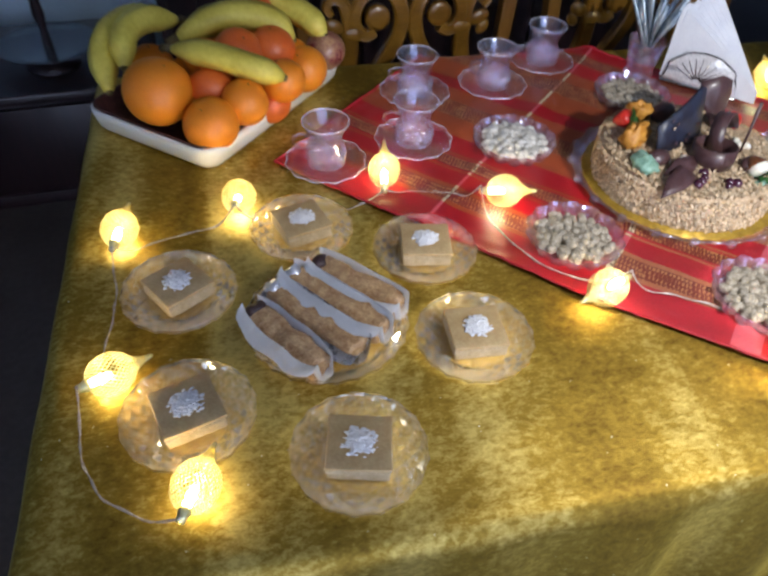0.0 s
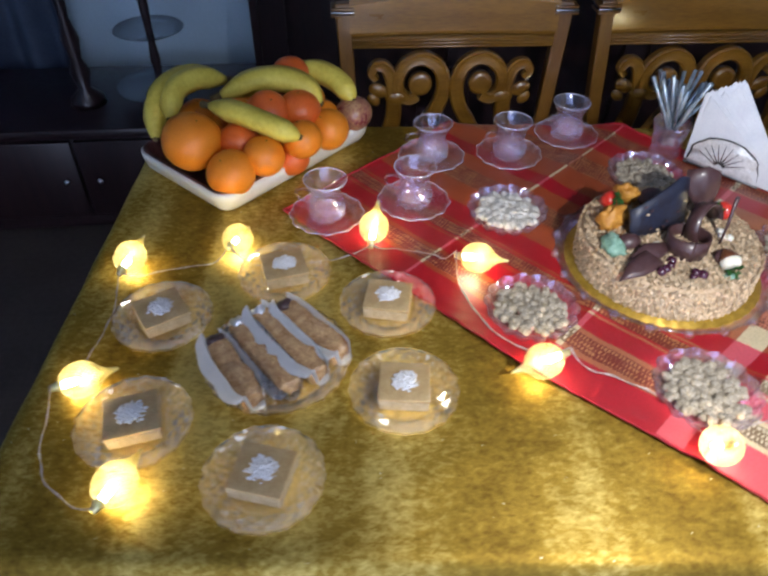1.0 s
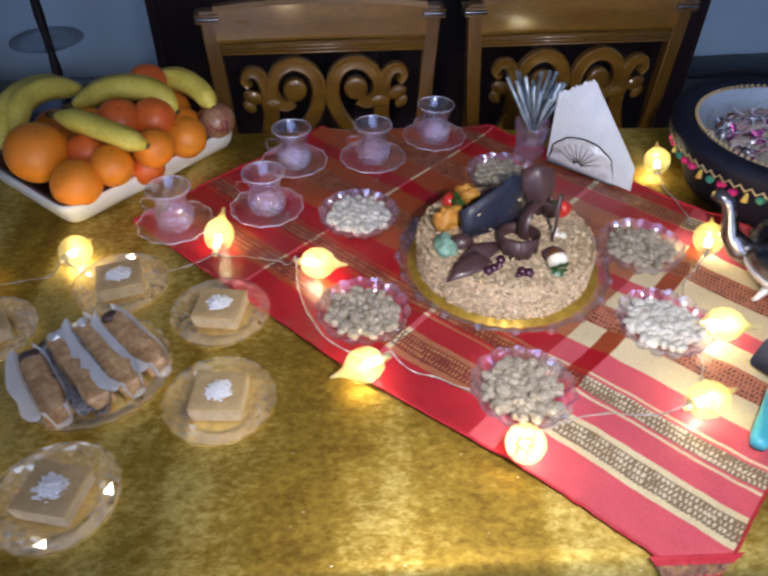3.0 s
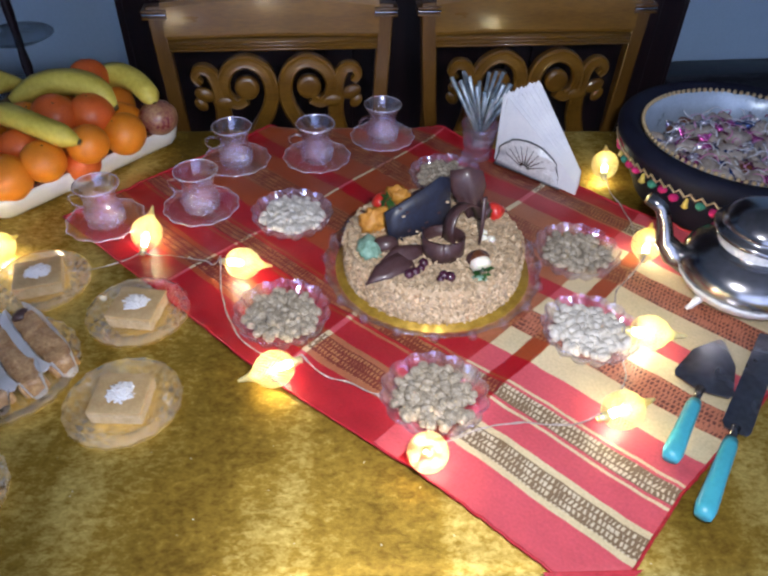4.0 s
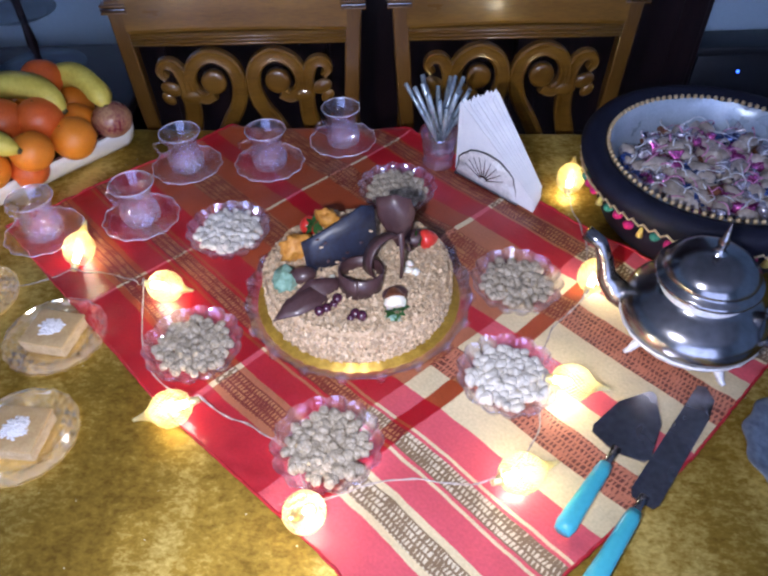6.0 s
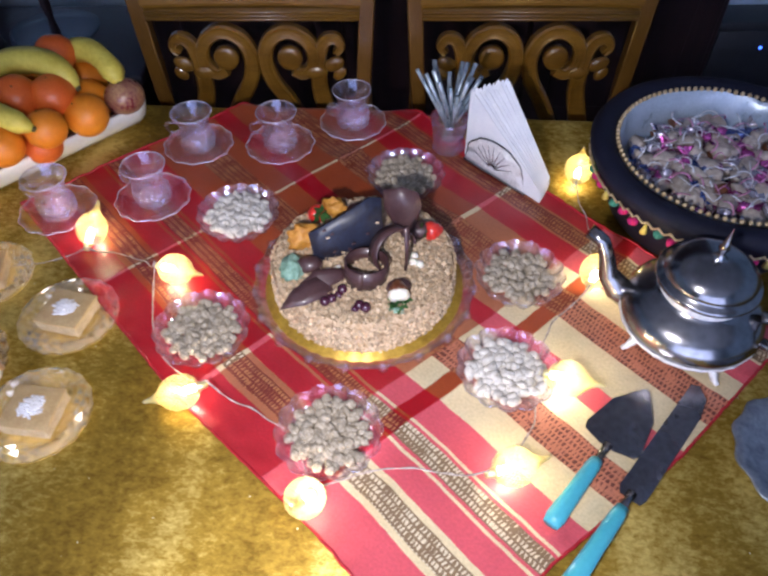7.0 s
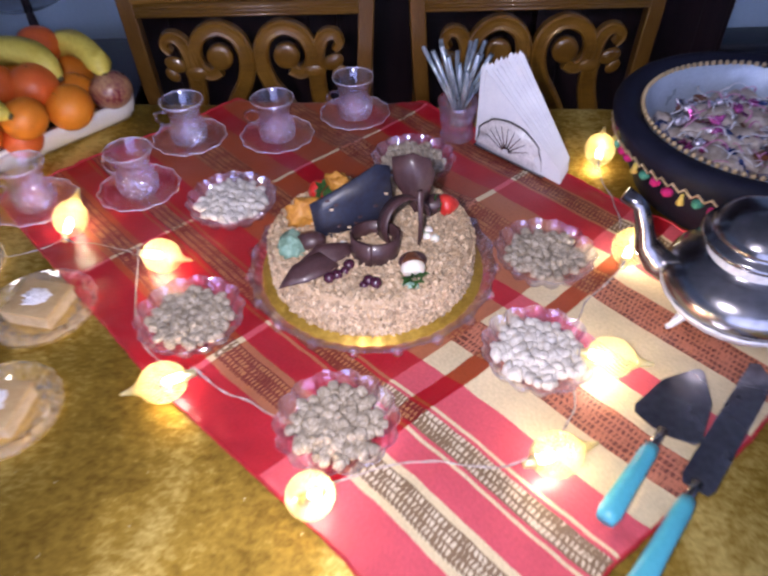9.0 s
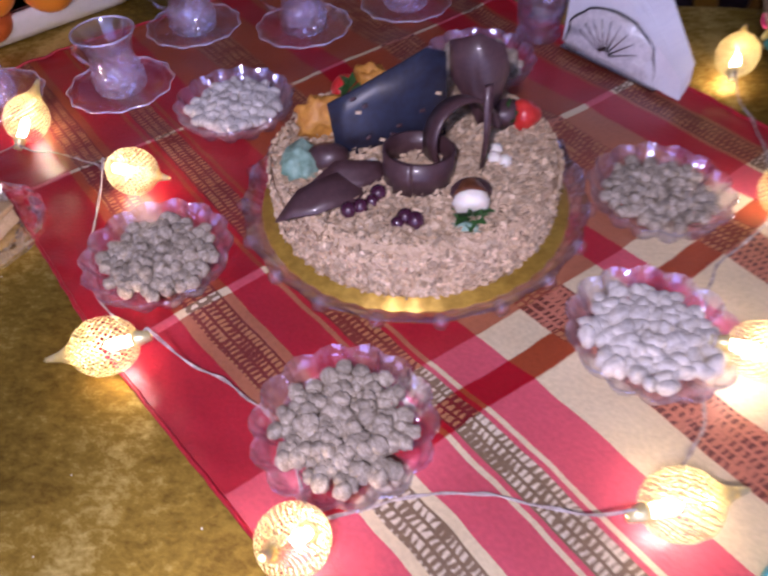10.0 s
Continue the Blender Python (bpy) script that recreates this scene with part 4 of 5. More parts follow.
CUPS = [(0.130, 0.698, -8), (0.261, 0.722, -12), (0.306, 0.850, 0), (0.436, 0.848, 4), (0.551, 0.906, 20)]
cup = saucer = None
for x, y, rz in CUPS:
    if cup is None:
        saucer = tagged(clear(part("saucer", saucer_mesh(), M["thin"], None, "scalloped clear glass saucer under a tea glass")), category="saucer", group="saucers under the tea glasses")
        saucer.matrix_basis = pose(x, y, 0.7565)
        # the saucer's edge highlight, likewise an added ring of paler glass
        clear(part("rim", sweep([(r * math.cos(a), r * math.sin(a), 0.0096) for k in range(121) for a in (math.pi * k / 60,) for r in (0.0532 * (1 + 0.03 * math.cos(a * 12)),)], 0.0009, 5), M["edge"], saucer, "paler glass ring added for the highlight along the lip"))
        cup = tea_cup(pose(x, y, 0.7605, 0, 0, rz))
    else:
        for o in [clear(copy_thing(saucer, pose(x, y, 0.7565, 0, 0, rz)))][0].children:
            clear(o)
        for o in copy_thing(cup, pose(x, y, 0.7605, 0, 0, rz)).children:
            clear(o)


# ---- string of lights ----
def lantern_mesh():
    """A drop of gilded filigree: crossing strands round a bulb shape that ends in a point."""
    prof = [(0.0055, -0.024), (0.013, -0.021), (0.0195, -0.013), (0.0225, -0.002), (0.0215, 0.009), (0.0165, 0.018), (0.0085, 0.0245), (0.0042, 0.032), (0.0014, 0.045)]

    def radius(f):
        q = f * (len(prof) - 1)
        i = min(int(q), len(prof) - 2)
        g = q - i
        g2 = g
        return prof[i][0] * (1 - g2) + prof[i + 1][0] * g2, prof[i][1] * (1 - g2) + prof[i + 1][1] * g2
    bm = bmesh.new()
    n, rows = 28, 28
    grid = []
    for j in range(rows + 1):
        r, z = radius(j / rows)
        grid.append([bm.verts.new((r * math.cos(2 * math.pi * (k + 0.5 * (j % 2)) / n), r * math.sin(2 * math.pi * (k + 0.5 * (j % 2)) / n), z)) for k in range(n)])
    for j in range(0, rows - 1):
        for k in range(n):
            s = j % 2
            bm.faces.new((grid[j][k], grid[j + 1][(k + s) % n], grid[j + 2][k], grid[j + 1][(k - 1 + s) % n]))
    bmesh.ops.wireframe(bm, faces=bm.faces[:], thickness=0.0008, use_even_offset=True, use_replace=True, offset=0.0)
    return bm


LANTERN = mesh_of(lantern_mesh(), M["brass"], "lantern")
CAP = mesh_of(lathe([(0.001, -0.034), (0.004, -0.034), (0.0048, -0.028), (0.0065, -0.024), (0.0058, -0.021), (0.001, -0.021)], 16), M["brass"], "cap")
LED = mesh_of(lathe([(0.0005, -0.021), (0.0040, -0.021), (0.0046, -0.008), (0.0034, -0.002), (0.0005, 0.001)], 12), M["led"], "led")
# place of each lantern, the way its point looks, and its nod
LIGHTS = [(-0.082, 0.259, 60, 5), (-0.146, 0.393, 20, 0), (-0.133, 0.604, 70, 10), (0.006, 0.633, 72, -12), (0.195, 0.646, 75, 35), (0.327, 0.563, -20, 5),
          (0.367, 0.376, 195, -5), (0.514, 0.251, -110, 55), (0.724, 0.280, 15, 0), (0.800, 0.386, -20, 5), (0.869, 0.549, 60, 15), (0.890, 0.757, 70, 20)]
string = thing("string_lights", pose(0, 0, 0.75), "string of warm gilded filigree drop lights winding over the table", "string lights")
lamp_data = bpy.data.lights.new("bulb", "POINT")
lamp_data.energy, lamp_data.color, lamp_data.shadow_soft_size = 0.17, (1.0, 0.80, 0.40), 0.004
necks = []
for x, y, az, nod in LIGHTS:
    lift = 0.0255 if x < 0.2 else 0.0295
    m = pose(x, y, lift - 0.001, 0, 0, az) @ pose(0, 0, 0, 0, 90 - nod, 0) @ Matrix.Scale(0.92, 4)
    lan = again("lantern", LANTERN, string, m)
    again("cap", CAP, lan, Matrix())
    again("led", LED, lan, Matrix())
    bulb = new("bulb", lamp_data)
    bulb.matrix_basis = pose(0, 0, 0.75) @ m @ pose(0, 0, 0.002)
    necks.append(m @ Vector((0, 0, -0.033)))


def cable(p, q, bend, seed, lie=0.0045):
    """The cable from one neck to the next, lying on the cloth between."""
    p, q = Vector(p), Vector(q)
    side = Vector((-(q - p).y, (q - p).x, 0))
    pts = []
    for i in range(29):
        f = i / 28
        a = p.lerp(q, f) + side * bend * math.sin(math.pi * f) + 0.004 * Vector((noise.noise(Vector((f * 6, seed, 0))), noise.noise(Vector((f * 6, seed, 4))), 0)) * math.sin(math.pi * f)
        end = min(1, 5 * min(f, 1 - f))
        base = lie + (0.004 if a.x > 0.25 else 0)
        a.z = base + (1 - end) ** 2 * (p.z if f < 0.5 else q.z)
        pts.append(a)
    return pts


for i, (p, q) in enumerate(zip(necks, necks[1:])):
    bend = (0.20, -0.06, 0.08, -0.10, 0.12, -0.16, 0.15, 0.12, -0.12, 0.12, -0.08)[i]
    pts = cable(p, q, bend, i * 1.7)
    bm = sweep(pts, 0.0007, 6)
    bm = sweep([v + Vector((0.0013 * math.cos(k * 0.9), 0.0013 * math.sin(k * 0.9), 0.0006)) for k, v in enumerate(pts)], 0.0005, 6, bm=bm)
    part("cable", bm, M["wire"], string)

# ---- cake on its stand ----
CAKE = (0.571, 0.543)


def stand_mesh():
    prof = [(0.001, 0), (0.075, 0), (0.078, 0.004), (0.100, 0.007), (0.129, 0.012), (0.1395, 0.019), (0.1395, 0.0215), (0.128, 0.0155), (0.100, 0.0115), (0.001, 0.0115)]
    bm = lathe(prof, 160, lambda a, i: (1 + (0.022 * abs(math.sin(a * 10)) - 0.01 if i in (4, 5, 6, 7) else 0), 0.002 * abs(math.sin(a * 10)) if i in (5, 6) else 0))
    bmesh.ops.remove_doubles(bm, verts=bm.verts[:], dist=0.0005)
    return bm


stand = thing("cake_stand", pose(*CAKE, 0.757), "low clear glass cake plate with a scalloped beaded rim", "cake plate")
clear(part("plate", stand_mesh(), M["clear"], stand))
bead = mesh_of(ball(0.0062, None, 12, 8), M["thin"], "bead")
for k in range(20):
    a = 2 * math.pi * (k + 0.5) / 20
    clear(again("bead", bead, stand, pose(0.1400 * math.cos(a), 0.1400 * math.sin(a), 0.0205)))

cake = thing("cake", pose(*CAKE, 0.7695), "round almond-flake cake topped with chocolate and fruit", "cake")
part("board", lathe([(0.001, 0), (0.1255, 0), (0.126, 0.0015), (0.1255, 0.003), (0.001, 0.003)], 90, lambda a, i: (1 + 0.008 * math.sin(a * 44), 0)), M["board"], cake, "gold scalloped cardboard")
R_CAKE, H_CAKE = 0.112, 0.047


def cake_body():
    prof = [(0.001, 0.003)] + [(R_CAKE, 0.003 + (H_CAKE - 0.012) * i / 10) for i in range(11)] + [(R_CAKE - 0.003, H_CAKE - 0.003), (R_CAKE - 0.010, H_CAKE)] + [(R_CAKE * (1 - k / 14) - 0.010 * (1 - k / 14), H_CAKE) for k in range(1, 14)] + [(0.001, H_CAKE)]
    bm = lathe(prof, 110)
    for v in bm.verts:
        v.co.z += 0.006 * max(0, v.co.z - 0.02) / 0.026 * (1 - min(1, math.hypot(v.co.x, v.co.y) / R_CAKE) ** 2)
        d = 0.0035 * noise.noise(v.co * 90) + 0.002 * noise.noise(v.co * 260)
        r = math.hypot(v.co.x, v.co.y)
        if v.co.z > H_CAKE - 0.001:
            v.co.z += d
        elif r > 0.01 and v.co.z > 0.004:
            v.co.x *= 1 + d / r
            v.co.y *= 1 + d / r
    return bm


part("cake_body", cake_body(), M["cake"], cake)


def flakes(count):
    rng = random.Random(7)
    verts, faces = [], []
    for _ in range(count):
        if rng.random() < 0.55:
            r, a = (R_CAKE - 0.004) * math.sqrt(rng.random()), rng.random() * 6.2832
            p = Vector((r * math.cos(a), r * math.sin(a), H_CAKE + 0.006 * (1 - (r / R_CAKE) ** 2) + 0.0015 + 0.003 * rng.random()))
            n = Vector((rng.gauss(0, 0.5), rng.gauss(0, 0.5), 1)).normalized()
        else:
            a, z = rng.random() * 6.2832, 0.004 + (H_CAKE - 0.004) * rng.random()
            p = Vector(((R_CAKE + 0.0015) * math.cos(a), (R_CAKE + 0.0015) * math.sin(a), z))
            n = Vector((math.cos(a) + rng.gauss(0, 0.4), math.sin(a) + rng.gauss(0, 0.4), 0.4 + rng.gauss(0, 0.4))).normalized()
        u = n.cross(Vector((rng.random() - 0.5, rng.random() - 0.5, rng.random() - 0.5))).normalized()
        w = n.cross(u)
        lu, lw = rng.uniform(0.0018, 0.0044), rng.uniform(0.0009, 0.0021)
        b = len(verts)
        bend = rng.uniform(-0.0008, 0.0012)
        for f, g in ((-1, 0), (-0.4, -1), (0.5, -0.9), (1, 0.1), (0.5, 1), (-0.5, 0.9)):
            verts.append(p + u * lu * f + w * lw * g + n * bend * (f * f))
        for f, g in ((-1, 0), (-0.4, -1), (0.5, -0.9), (1, 0.1), (0.5, 1), (-0.5, 0.9)):
            verts.append(p + u * lu * f + w * lw * g + n * (bend * (f * f) - 0.0005))
        faces.append(tuple(b + k for k in range(6)))
        faces.append(tuple(b + 11 - k for k in range(6)))
        faces += [(b + k, b + 6 + k, b + 6 + (k + 1) % 6, b + (k + 1) % 6) for k in range(6)]
    me = bpy.data.meshes.new("flaked_almond")
    me.from_pydata([tuple(v) for v in verts], [], faces)
    me.update()
    t = M["flake"].node_tree
    geo = t.nodes.new("ShaderNodeNewGeometry")
    hsv = t.nodes.new("ShaderNodeHueSaturation")
    vr = t.nodes.new("ShaderNodeMapRange")
    vr.inputs[3].default_value, vr.inputs[4].default_value = 0.50, 1.15
    old = t.nodes["Principled BSDF"].inputs["Base Color"].links[0].from_socket
    t.links.new(geo.outputs["Random Per Island"], vr.inputs[0])
    t.links.new(vr.outputs[0], hsv.inputs["Value"])
    t.links.new(old, hsv.inputs["Color"])
    t.links.new(hsv.outputs[0], t.nodes["Principled BSDF"].inputs["Base Color"])
    me.materials.append(M["flake"])
    ob = new("flaked_almond", me)
    ob.parent = cake
    return tagged(ob, "pale toasted almond flakes", kind="stuff")


flakes(7500)


def shard(outline, thick=0.0022, bend=0.0, cuts=2):
    """A thin chocolate piece from its outline in the x-z plane, bent about z."""
    bm = bmesh.new()
    f = bm.faces.new([bm.verts.new((x, 0, z)) for x, z in outline])
    bmesh.ops.triangulate(bm, faces=[f])
    bmesh.ops.subdivide_edges(bm, edges=bm.edges[:], cuts=cuts, use_grid_fill=True)
    for v in bm.verts:
        v.co.y += bend * (v.co.x ** 2) / 0.001
    bmesh.ops.solidify(bm, geom=bm.faces[:], thickness=thick)
    return bm


def ring_mesh(r, h, start=0, turn=380, thick=0.0025):
    bm = bmesh.new()
    n = 48
    rows = []
    for i in range(n + 1):
        a = radians(start + turn * i / n)
        rr = r * (1 + 0.10 * i / n)
        rows.append([bm.verts.new(((rr + o) * math.cos(a), (rr + o) * math.sin(a), z)) for o, z in ((0, 0), (thick, 0), (thick, h), (0, h))])
    for a, b in zip(rows, rows[1:]):
        for k in range(4):
            bm.faces.new((a[k], a[(k + 1) % 4], b[(k + 1) % 4], b[k]))
    bm.faces.new(rows[0][::-1])
    bm.faces.new(rows[-1])
    return bm


def placed(name, bm, material, m, parent=None, label=""):
    ob = part(name, bm, material, parent or cake, label)
    ob.matrix_basis = m
    return ob


T = H_CAKE + 0.005
placed("chocolate_plaque", shard([(-0.046, 0), (0.040, 0.0), (0.044, 0.030), (0.046, 0.068), (0.030, 0.074), (-0.006, 0.062), (-0.048, 0.046)], 0.003, 0.003), M["plaque"], pose(-0.012, -0.004, T - 0.004, -16, 0, 20), label="dark chocolate slab with a blue sheen put into its colour")
rng = random.Random(21)
for k in range(14):
    u, w = rng.uniform(-0.040, 0.036), rng.uniform(0.008, 0.052)
    placed("speck", box(-0.0022, -0.0006, -0.0012, 0.0022, 0.0006, 0.0012, 0.0003), M["choc"] if k % 3 else M["flake"], pose(-0.012, -0.004, T - 0.004, -16, 0, 20) @ pose(u, 0.003 * u * u / 0.001 - 0.0036, w, 0, rng.uniform(-30, 30), 0))
placed("chocolate_ring", ring_mesh(0.0225, 0.026, 200, 400), M["choc"], pose(0.004, -0.036, T - 0.003, -6, 4, 20))
placed("chocolate_ring", ring_mesh(0.026, 0.018, 10, 250), M["choc"], pose(0.032, 0.000, T + 0.012, 74, 10, 30))
placed("chocolate_fan", shard([(0.008, 0), (0.020, 0.020), (0.026, 0.046), (0.020, 0.066), (0.002, 0.074), (-0.022, 0.066), (-0.020, 0.04), (-0.004, 0.02)], 0.0025, 0.014), M["choc"], pose(0.044, 0.026, T - 0.002, -12, 0, -8))
placed("chocolate_leaf", shard([(-0.042, 0), (-0.020, 0.012), (0.012, 0.014), (0.036, 0.004), (0.018, -0.014), (-0.016, -0.012)], 0.0022, 0.008), M["choc"], pose(-0.058, -0.064, T + 0.006, -72, 0, 30))
placed("chocolate_leaf", shard([(-0.032, 0), (-0.010, 0.012), (0.022, 0.008), (0.032, -0.004), (0.0, -0.012)], 0.0022, 0.008), M["choc"], pose(-0.044, -0.046, T + 0.008, -55, 0, 16))
placed("chocolate_stick", sweep([(0, 0, 0), (0.001, 0.004, 0.03), (-0.002, 0.008, 0.072)], [0.0016, 0.0026, 0.0042], 6, flat=0.6), M["choc"], pose(0.050, -0.030, T - 0.003, 4, 2, 0))
for x, y, r in ((-0.044, -0.076, 0.0062), (-0.036, -0.072, 0.0060), (-0.004, -0.082, 0.0062), (0.003, -0.086, 0.0066), (-0.024, -0.058, 0.0066), (-0.028, -0.066, 0.0055), (-0.009, -0.088, 0.005)):
    placed("currant", ball(r, None, 16, 10), M["berry"], pose(x, y, T - 0.003 + r * 0.7))
for x, y in ((0.060, -0.016), (0.068, -0.020), (0.062, -0.006), (-0.042, -0.030), (-0.030, -0.026), (0.020, -0.014)):
    placed("hazelnut", ball(0.0055, None, 12, 8, (1, 1, 0.9), 0.1, 100), M["cream"], pose(x, y, T + 0.002))


def strawberry_mesh(r):
    bm = lathe([(0.0005, -1.25 * r), (0.45 * r, -0.95 * r), (0.8 * r, -0.4 * r), (1.0 * r, 0.2 * r), (0.8 * r, 0.65 * r), (0.35 * r, 0.8 * r), (0.0005, 0.78 * r)], 20)
    return bm


def tuft(r, count, seed):
    rng = random.Random(seed)
    bm = bmesh.new()
    for k in range(count):
        a = 6.2832 * k / count + rng.uniform(-0.3, 0.3)
        l, w = r * rng.uniform(0.8, 1.2), r * 0.28
        d, s = Vector((math.cos(a), math.sin(a), 0)), Vector((-math.sin(a), math.cos(a), 0))
        h = rng.uniform(0.1, 0.5)
        row = [bm.verts.new(Vector((0, 0, 0)))]
        p1, p2 = d * l * 0.5 + Vector((0, 0, l * h)), d * l + Vector((0, 0, l * h * 0.6))
        q = [bm.verts.new(p1 + s * w), bm.verts.new(p2), bm.verts.new(p1 - s * w)]
        bm.faces.new((row[0], q[0], q[1], q[2]))
    bmesh.ops.solidify(bm, geom=bm.faces[:], thickness=0.0005)
    return bm


for x, y, z, rx, rz, matl in ((-0.060, 0.066, 0.008, 60, 40, "strawberry"), (0.086, 0.034, 0.006, 80, -70, "strawberry"), (0.041, -0.072, 0.009, 112, 4, "cream")):
    b = placed("strawberry", strawberry_mesh(0.013), M[matl], pose(x, y, T + z, rx, 0, rz), label="white strawberry half dipped in chocolate" if matl == "cream" else "")
    g = part("leaves", tuft(0.014, 7, int(x * 1000)), M["leaf"], b)
    g.matrix_basis = pose(0, 0, 0.010)
    if matl == "cream":
        r = 0.0135
        part("chocolate_coat", lathe([(0.0005, -1.26 * r), (0.46 * r, -0.96 * r), (0.81 * r, -0.4 * r), (0.93 * r, -0.12 * r), (0.90 * r, -0.08 * r)], 20), M["date"], b, "red-brown chocolate coat")
placed("chocolate_dip", ball(0.0135, None, 18, 10, (1.15, 0.8, 0.6), 0.15, 60, 3), M["choc"], pose(0.042, -0.060, T + 0.006, 20, 0, 20))
placed("chocolate_dip", ball(0.014, None, 18, 10, (1.2, 0.9, 0.8), 0.1, 60, 5), M["choc"], pose(0.072, 0.036, T + 0.006))
placed("chocolate_dip", ball(0.014, None, 18, 10, (1.2, 0.9, 0.8), 0.1, 60, 8), M["choc"], pose(-0.064, -0.020, T + 0.004))
placed("mint_husk", ball(0.019, None, 20, 12, (0.8, 1.0, 0.55), 0.5, 120, 1), M["mint"], pose(-0.084, -0.026, T + 0.002, 20, 0, 20), label="pale green sugared physalis husk")
placed("mint_husk", ball(0.008, None, 16, 10, (1.2, 0.8, 0.5), 0.5, 160, 4), M["mint"], pose(0.038, -0.088, T - 0.002))
placed("sprig", tuft(0.016, 9, 5), M["leaf"], pose(0.041, -0.080, T), label="green mint sprig")
placed("dried_fruit", ball(0.021, None, 24, 14, (1.0, 0.6, 0.9), 0.55, 130, 2), M["dried"], pose(-0.072, 0.022, T + 0.010, 0, 0, 20), label="golden dried fruit piece")
placed("dried_fruit", ball(0.016, None, 24, 14, (1.0, 0.7, 0.8), 0.55, 130, 7), M["dried"], pose(-0.036, 0.070, T + 0.014, 0, 0, -20), label="golden dried fruit piece")
placed("chocolate_dip", ball(0.016, None, 18, 10, (1.1, 0.8, 0.9), 0.1, 60, 11), M["choc"], pose(-0.006, 0.062, T + 0.012))


# ---- cake server and knife ----
def server_handle(l):
    return sweep([(0, 0, 0.008), (l * 0.1, 0, 0.009), (l * 0.5, 0, 0.0095), (l * 0.9, 0, 0.010), (l, 0, 0.010)], [0.0065, 0.0078, 0.0085, 0.0100, 0.0080], 14, flat=0.75)


def blade(outline, thick=0.0016):
    bm = bmesh.new()
    f = bm.faces.new([bm.verts.new((x, y, 0)) for x, y in outline])
    bmesh.ops.triangulate(bm, faces=[f])
    bmesh.ops.solidify(bm, geom=bm.faces[:], thickness=thick)
    return bm


srv = thing("cake_server", pose(0.812, 0.290, 0.757, 0, 0, 48), "steel cake server with a turquoise plastic handle on the striped cloth", "cake server")
h = part("handle", server_handle(0.092), M["turquoise"], srv, "turquoise plastic handle")
h.matrix_basis = pose(0.004, 0, 0, 0, 0, 180)
part("shank", sweep([(-0.004, 0, 0.008), (0.012, 0, 0.0075), (0.03, 0, 0.006)], [0.0045, 0.004, 0.005], 10, flat=0.6), M["steel"], srv)
b = part("blade", blade([(0.026, -0.008), (0.032, -0.029), (0.040, -0.032), (0.085, -0.024), (0.118, -0.004), (0.120, 0.0), (0.118, 0.004), (0.085, 0.024), (0.040, 0.032), (0.032, 0.029), (0.026, 0.008)]), M["steel"], srv, smooth=False)
b.matrix_basis = pose(0, 0, 0.006)
knife = thing("cake_knife", pose(0.827, 0.240, 0.757, 0, 0, 47.5), "steel cake knife with a turquoise plastic handle beside the cake server", "knife")
h = part("handle", server_handle(0.108), M["turquoise"], knife, "turquoise plastic handle")
h.matrix_basis = pose(0.002, 0, 0, 0, 0, 180)
part("shank", sweep([(-0.004, 0, 0.008), (0.012, 0, 0.0075), (0.024, 0, 0.006)], [0.0045, 0.004, 0.005], 10, flat=0.6), M["steel"], knife)
b = part("blade", blade([(0.016, -0.012), (0.024, -0.015), (0.150, -0.0145), (0.178, -0.010), (0.190, 0.004), (0.186, 0.012), (0.024, 0.014), (0.016, 0.010)]), M["steel"], knife, smooth=False)
b.matrix_basis = pose(0, 0, 0.006)

# ---- fruit tray ----
TRAY = Matrix(((0.713, -0.701, 0, -0.018), (0.701, 0.713, 0, 0.708), (0, 0, 1, 0.7525), (0, 0, 0, 1)))


def tray_shell(l, w, h, inset, r=0.03):
    """A rectangular tray: flat floor, flaring sides, rolled rim, rounded corners."""
    def loop(grow, z):
        out = []
        for cx, cy, a0 in ((l - r, w - r, 0), (r, w - r, 90), (r, r, 180), (l - r, r, 270)):
            for k in range(7):
                a = radians(a0 + 15 * k)
                out.append((cx + (r + grow) * math.cos(a), cy + (r + grow) * math.sin(a), z))
        return out
    bm = bmesh.new()
    rings = [[bm.verts.new(p) for p in loop(g, z)] for g, z in inset]
    for a, b in zip(rings, rings[1:]):
        for k in range(len(a)):
            bm.faces.new((a[k], a[(k + 1) % len(a)], b[(k + 1) % len(a)], b[k]))
    bm.faces.new(rings[0][::-1])
    bm.faces.new(rings[-1])
    return bm


tray = thing("fruit_tray", TRAY, "white enamel tray with dark red lining, heaped with fruit", "tray")
part("shell", tray_shell(0.330, 0.222, 0.037, [(-0.016, 0.0), (-0.010, 0.002), (-0.004, 0.010), (0.0, 0.024), (0.001, 0.034), (-0.0015, 0.0365), (-0.005, 0.034), (-0.012, 0.020), (-0.024, 0.006)]), M["tray_out"], tray)
part("lining", tray_shell(0.330, 0.222, 0.037, [(-0.0245, 0.0065), (-0.0238, 0.0075), (-0.0120, 0.0220), (-0.0062, 0.0355), (-0.0025, 0.0378), (-0.0046, 0.0386), (-0.0075, 0.0362), (-0.0130, 0.0225), (-0.0250, 0.0085)]), M["tray_in"], tray, "dark red lining")


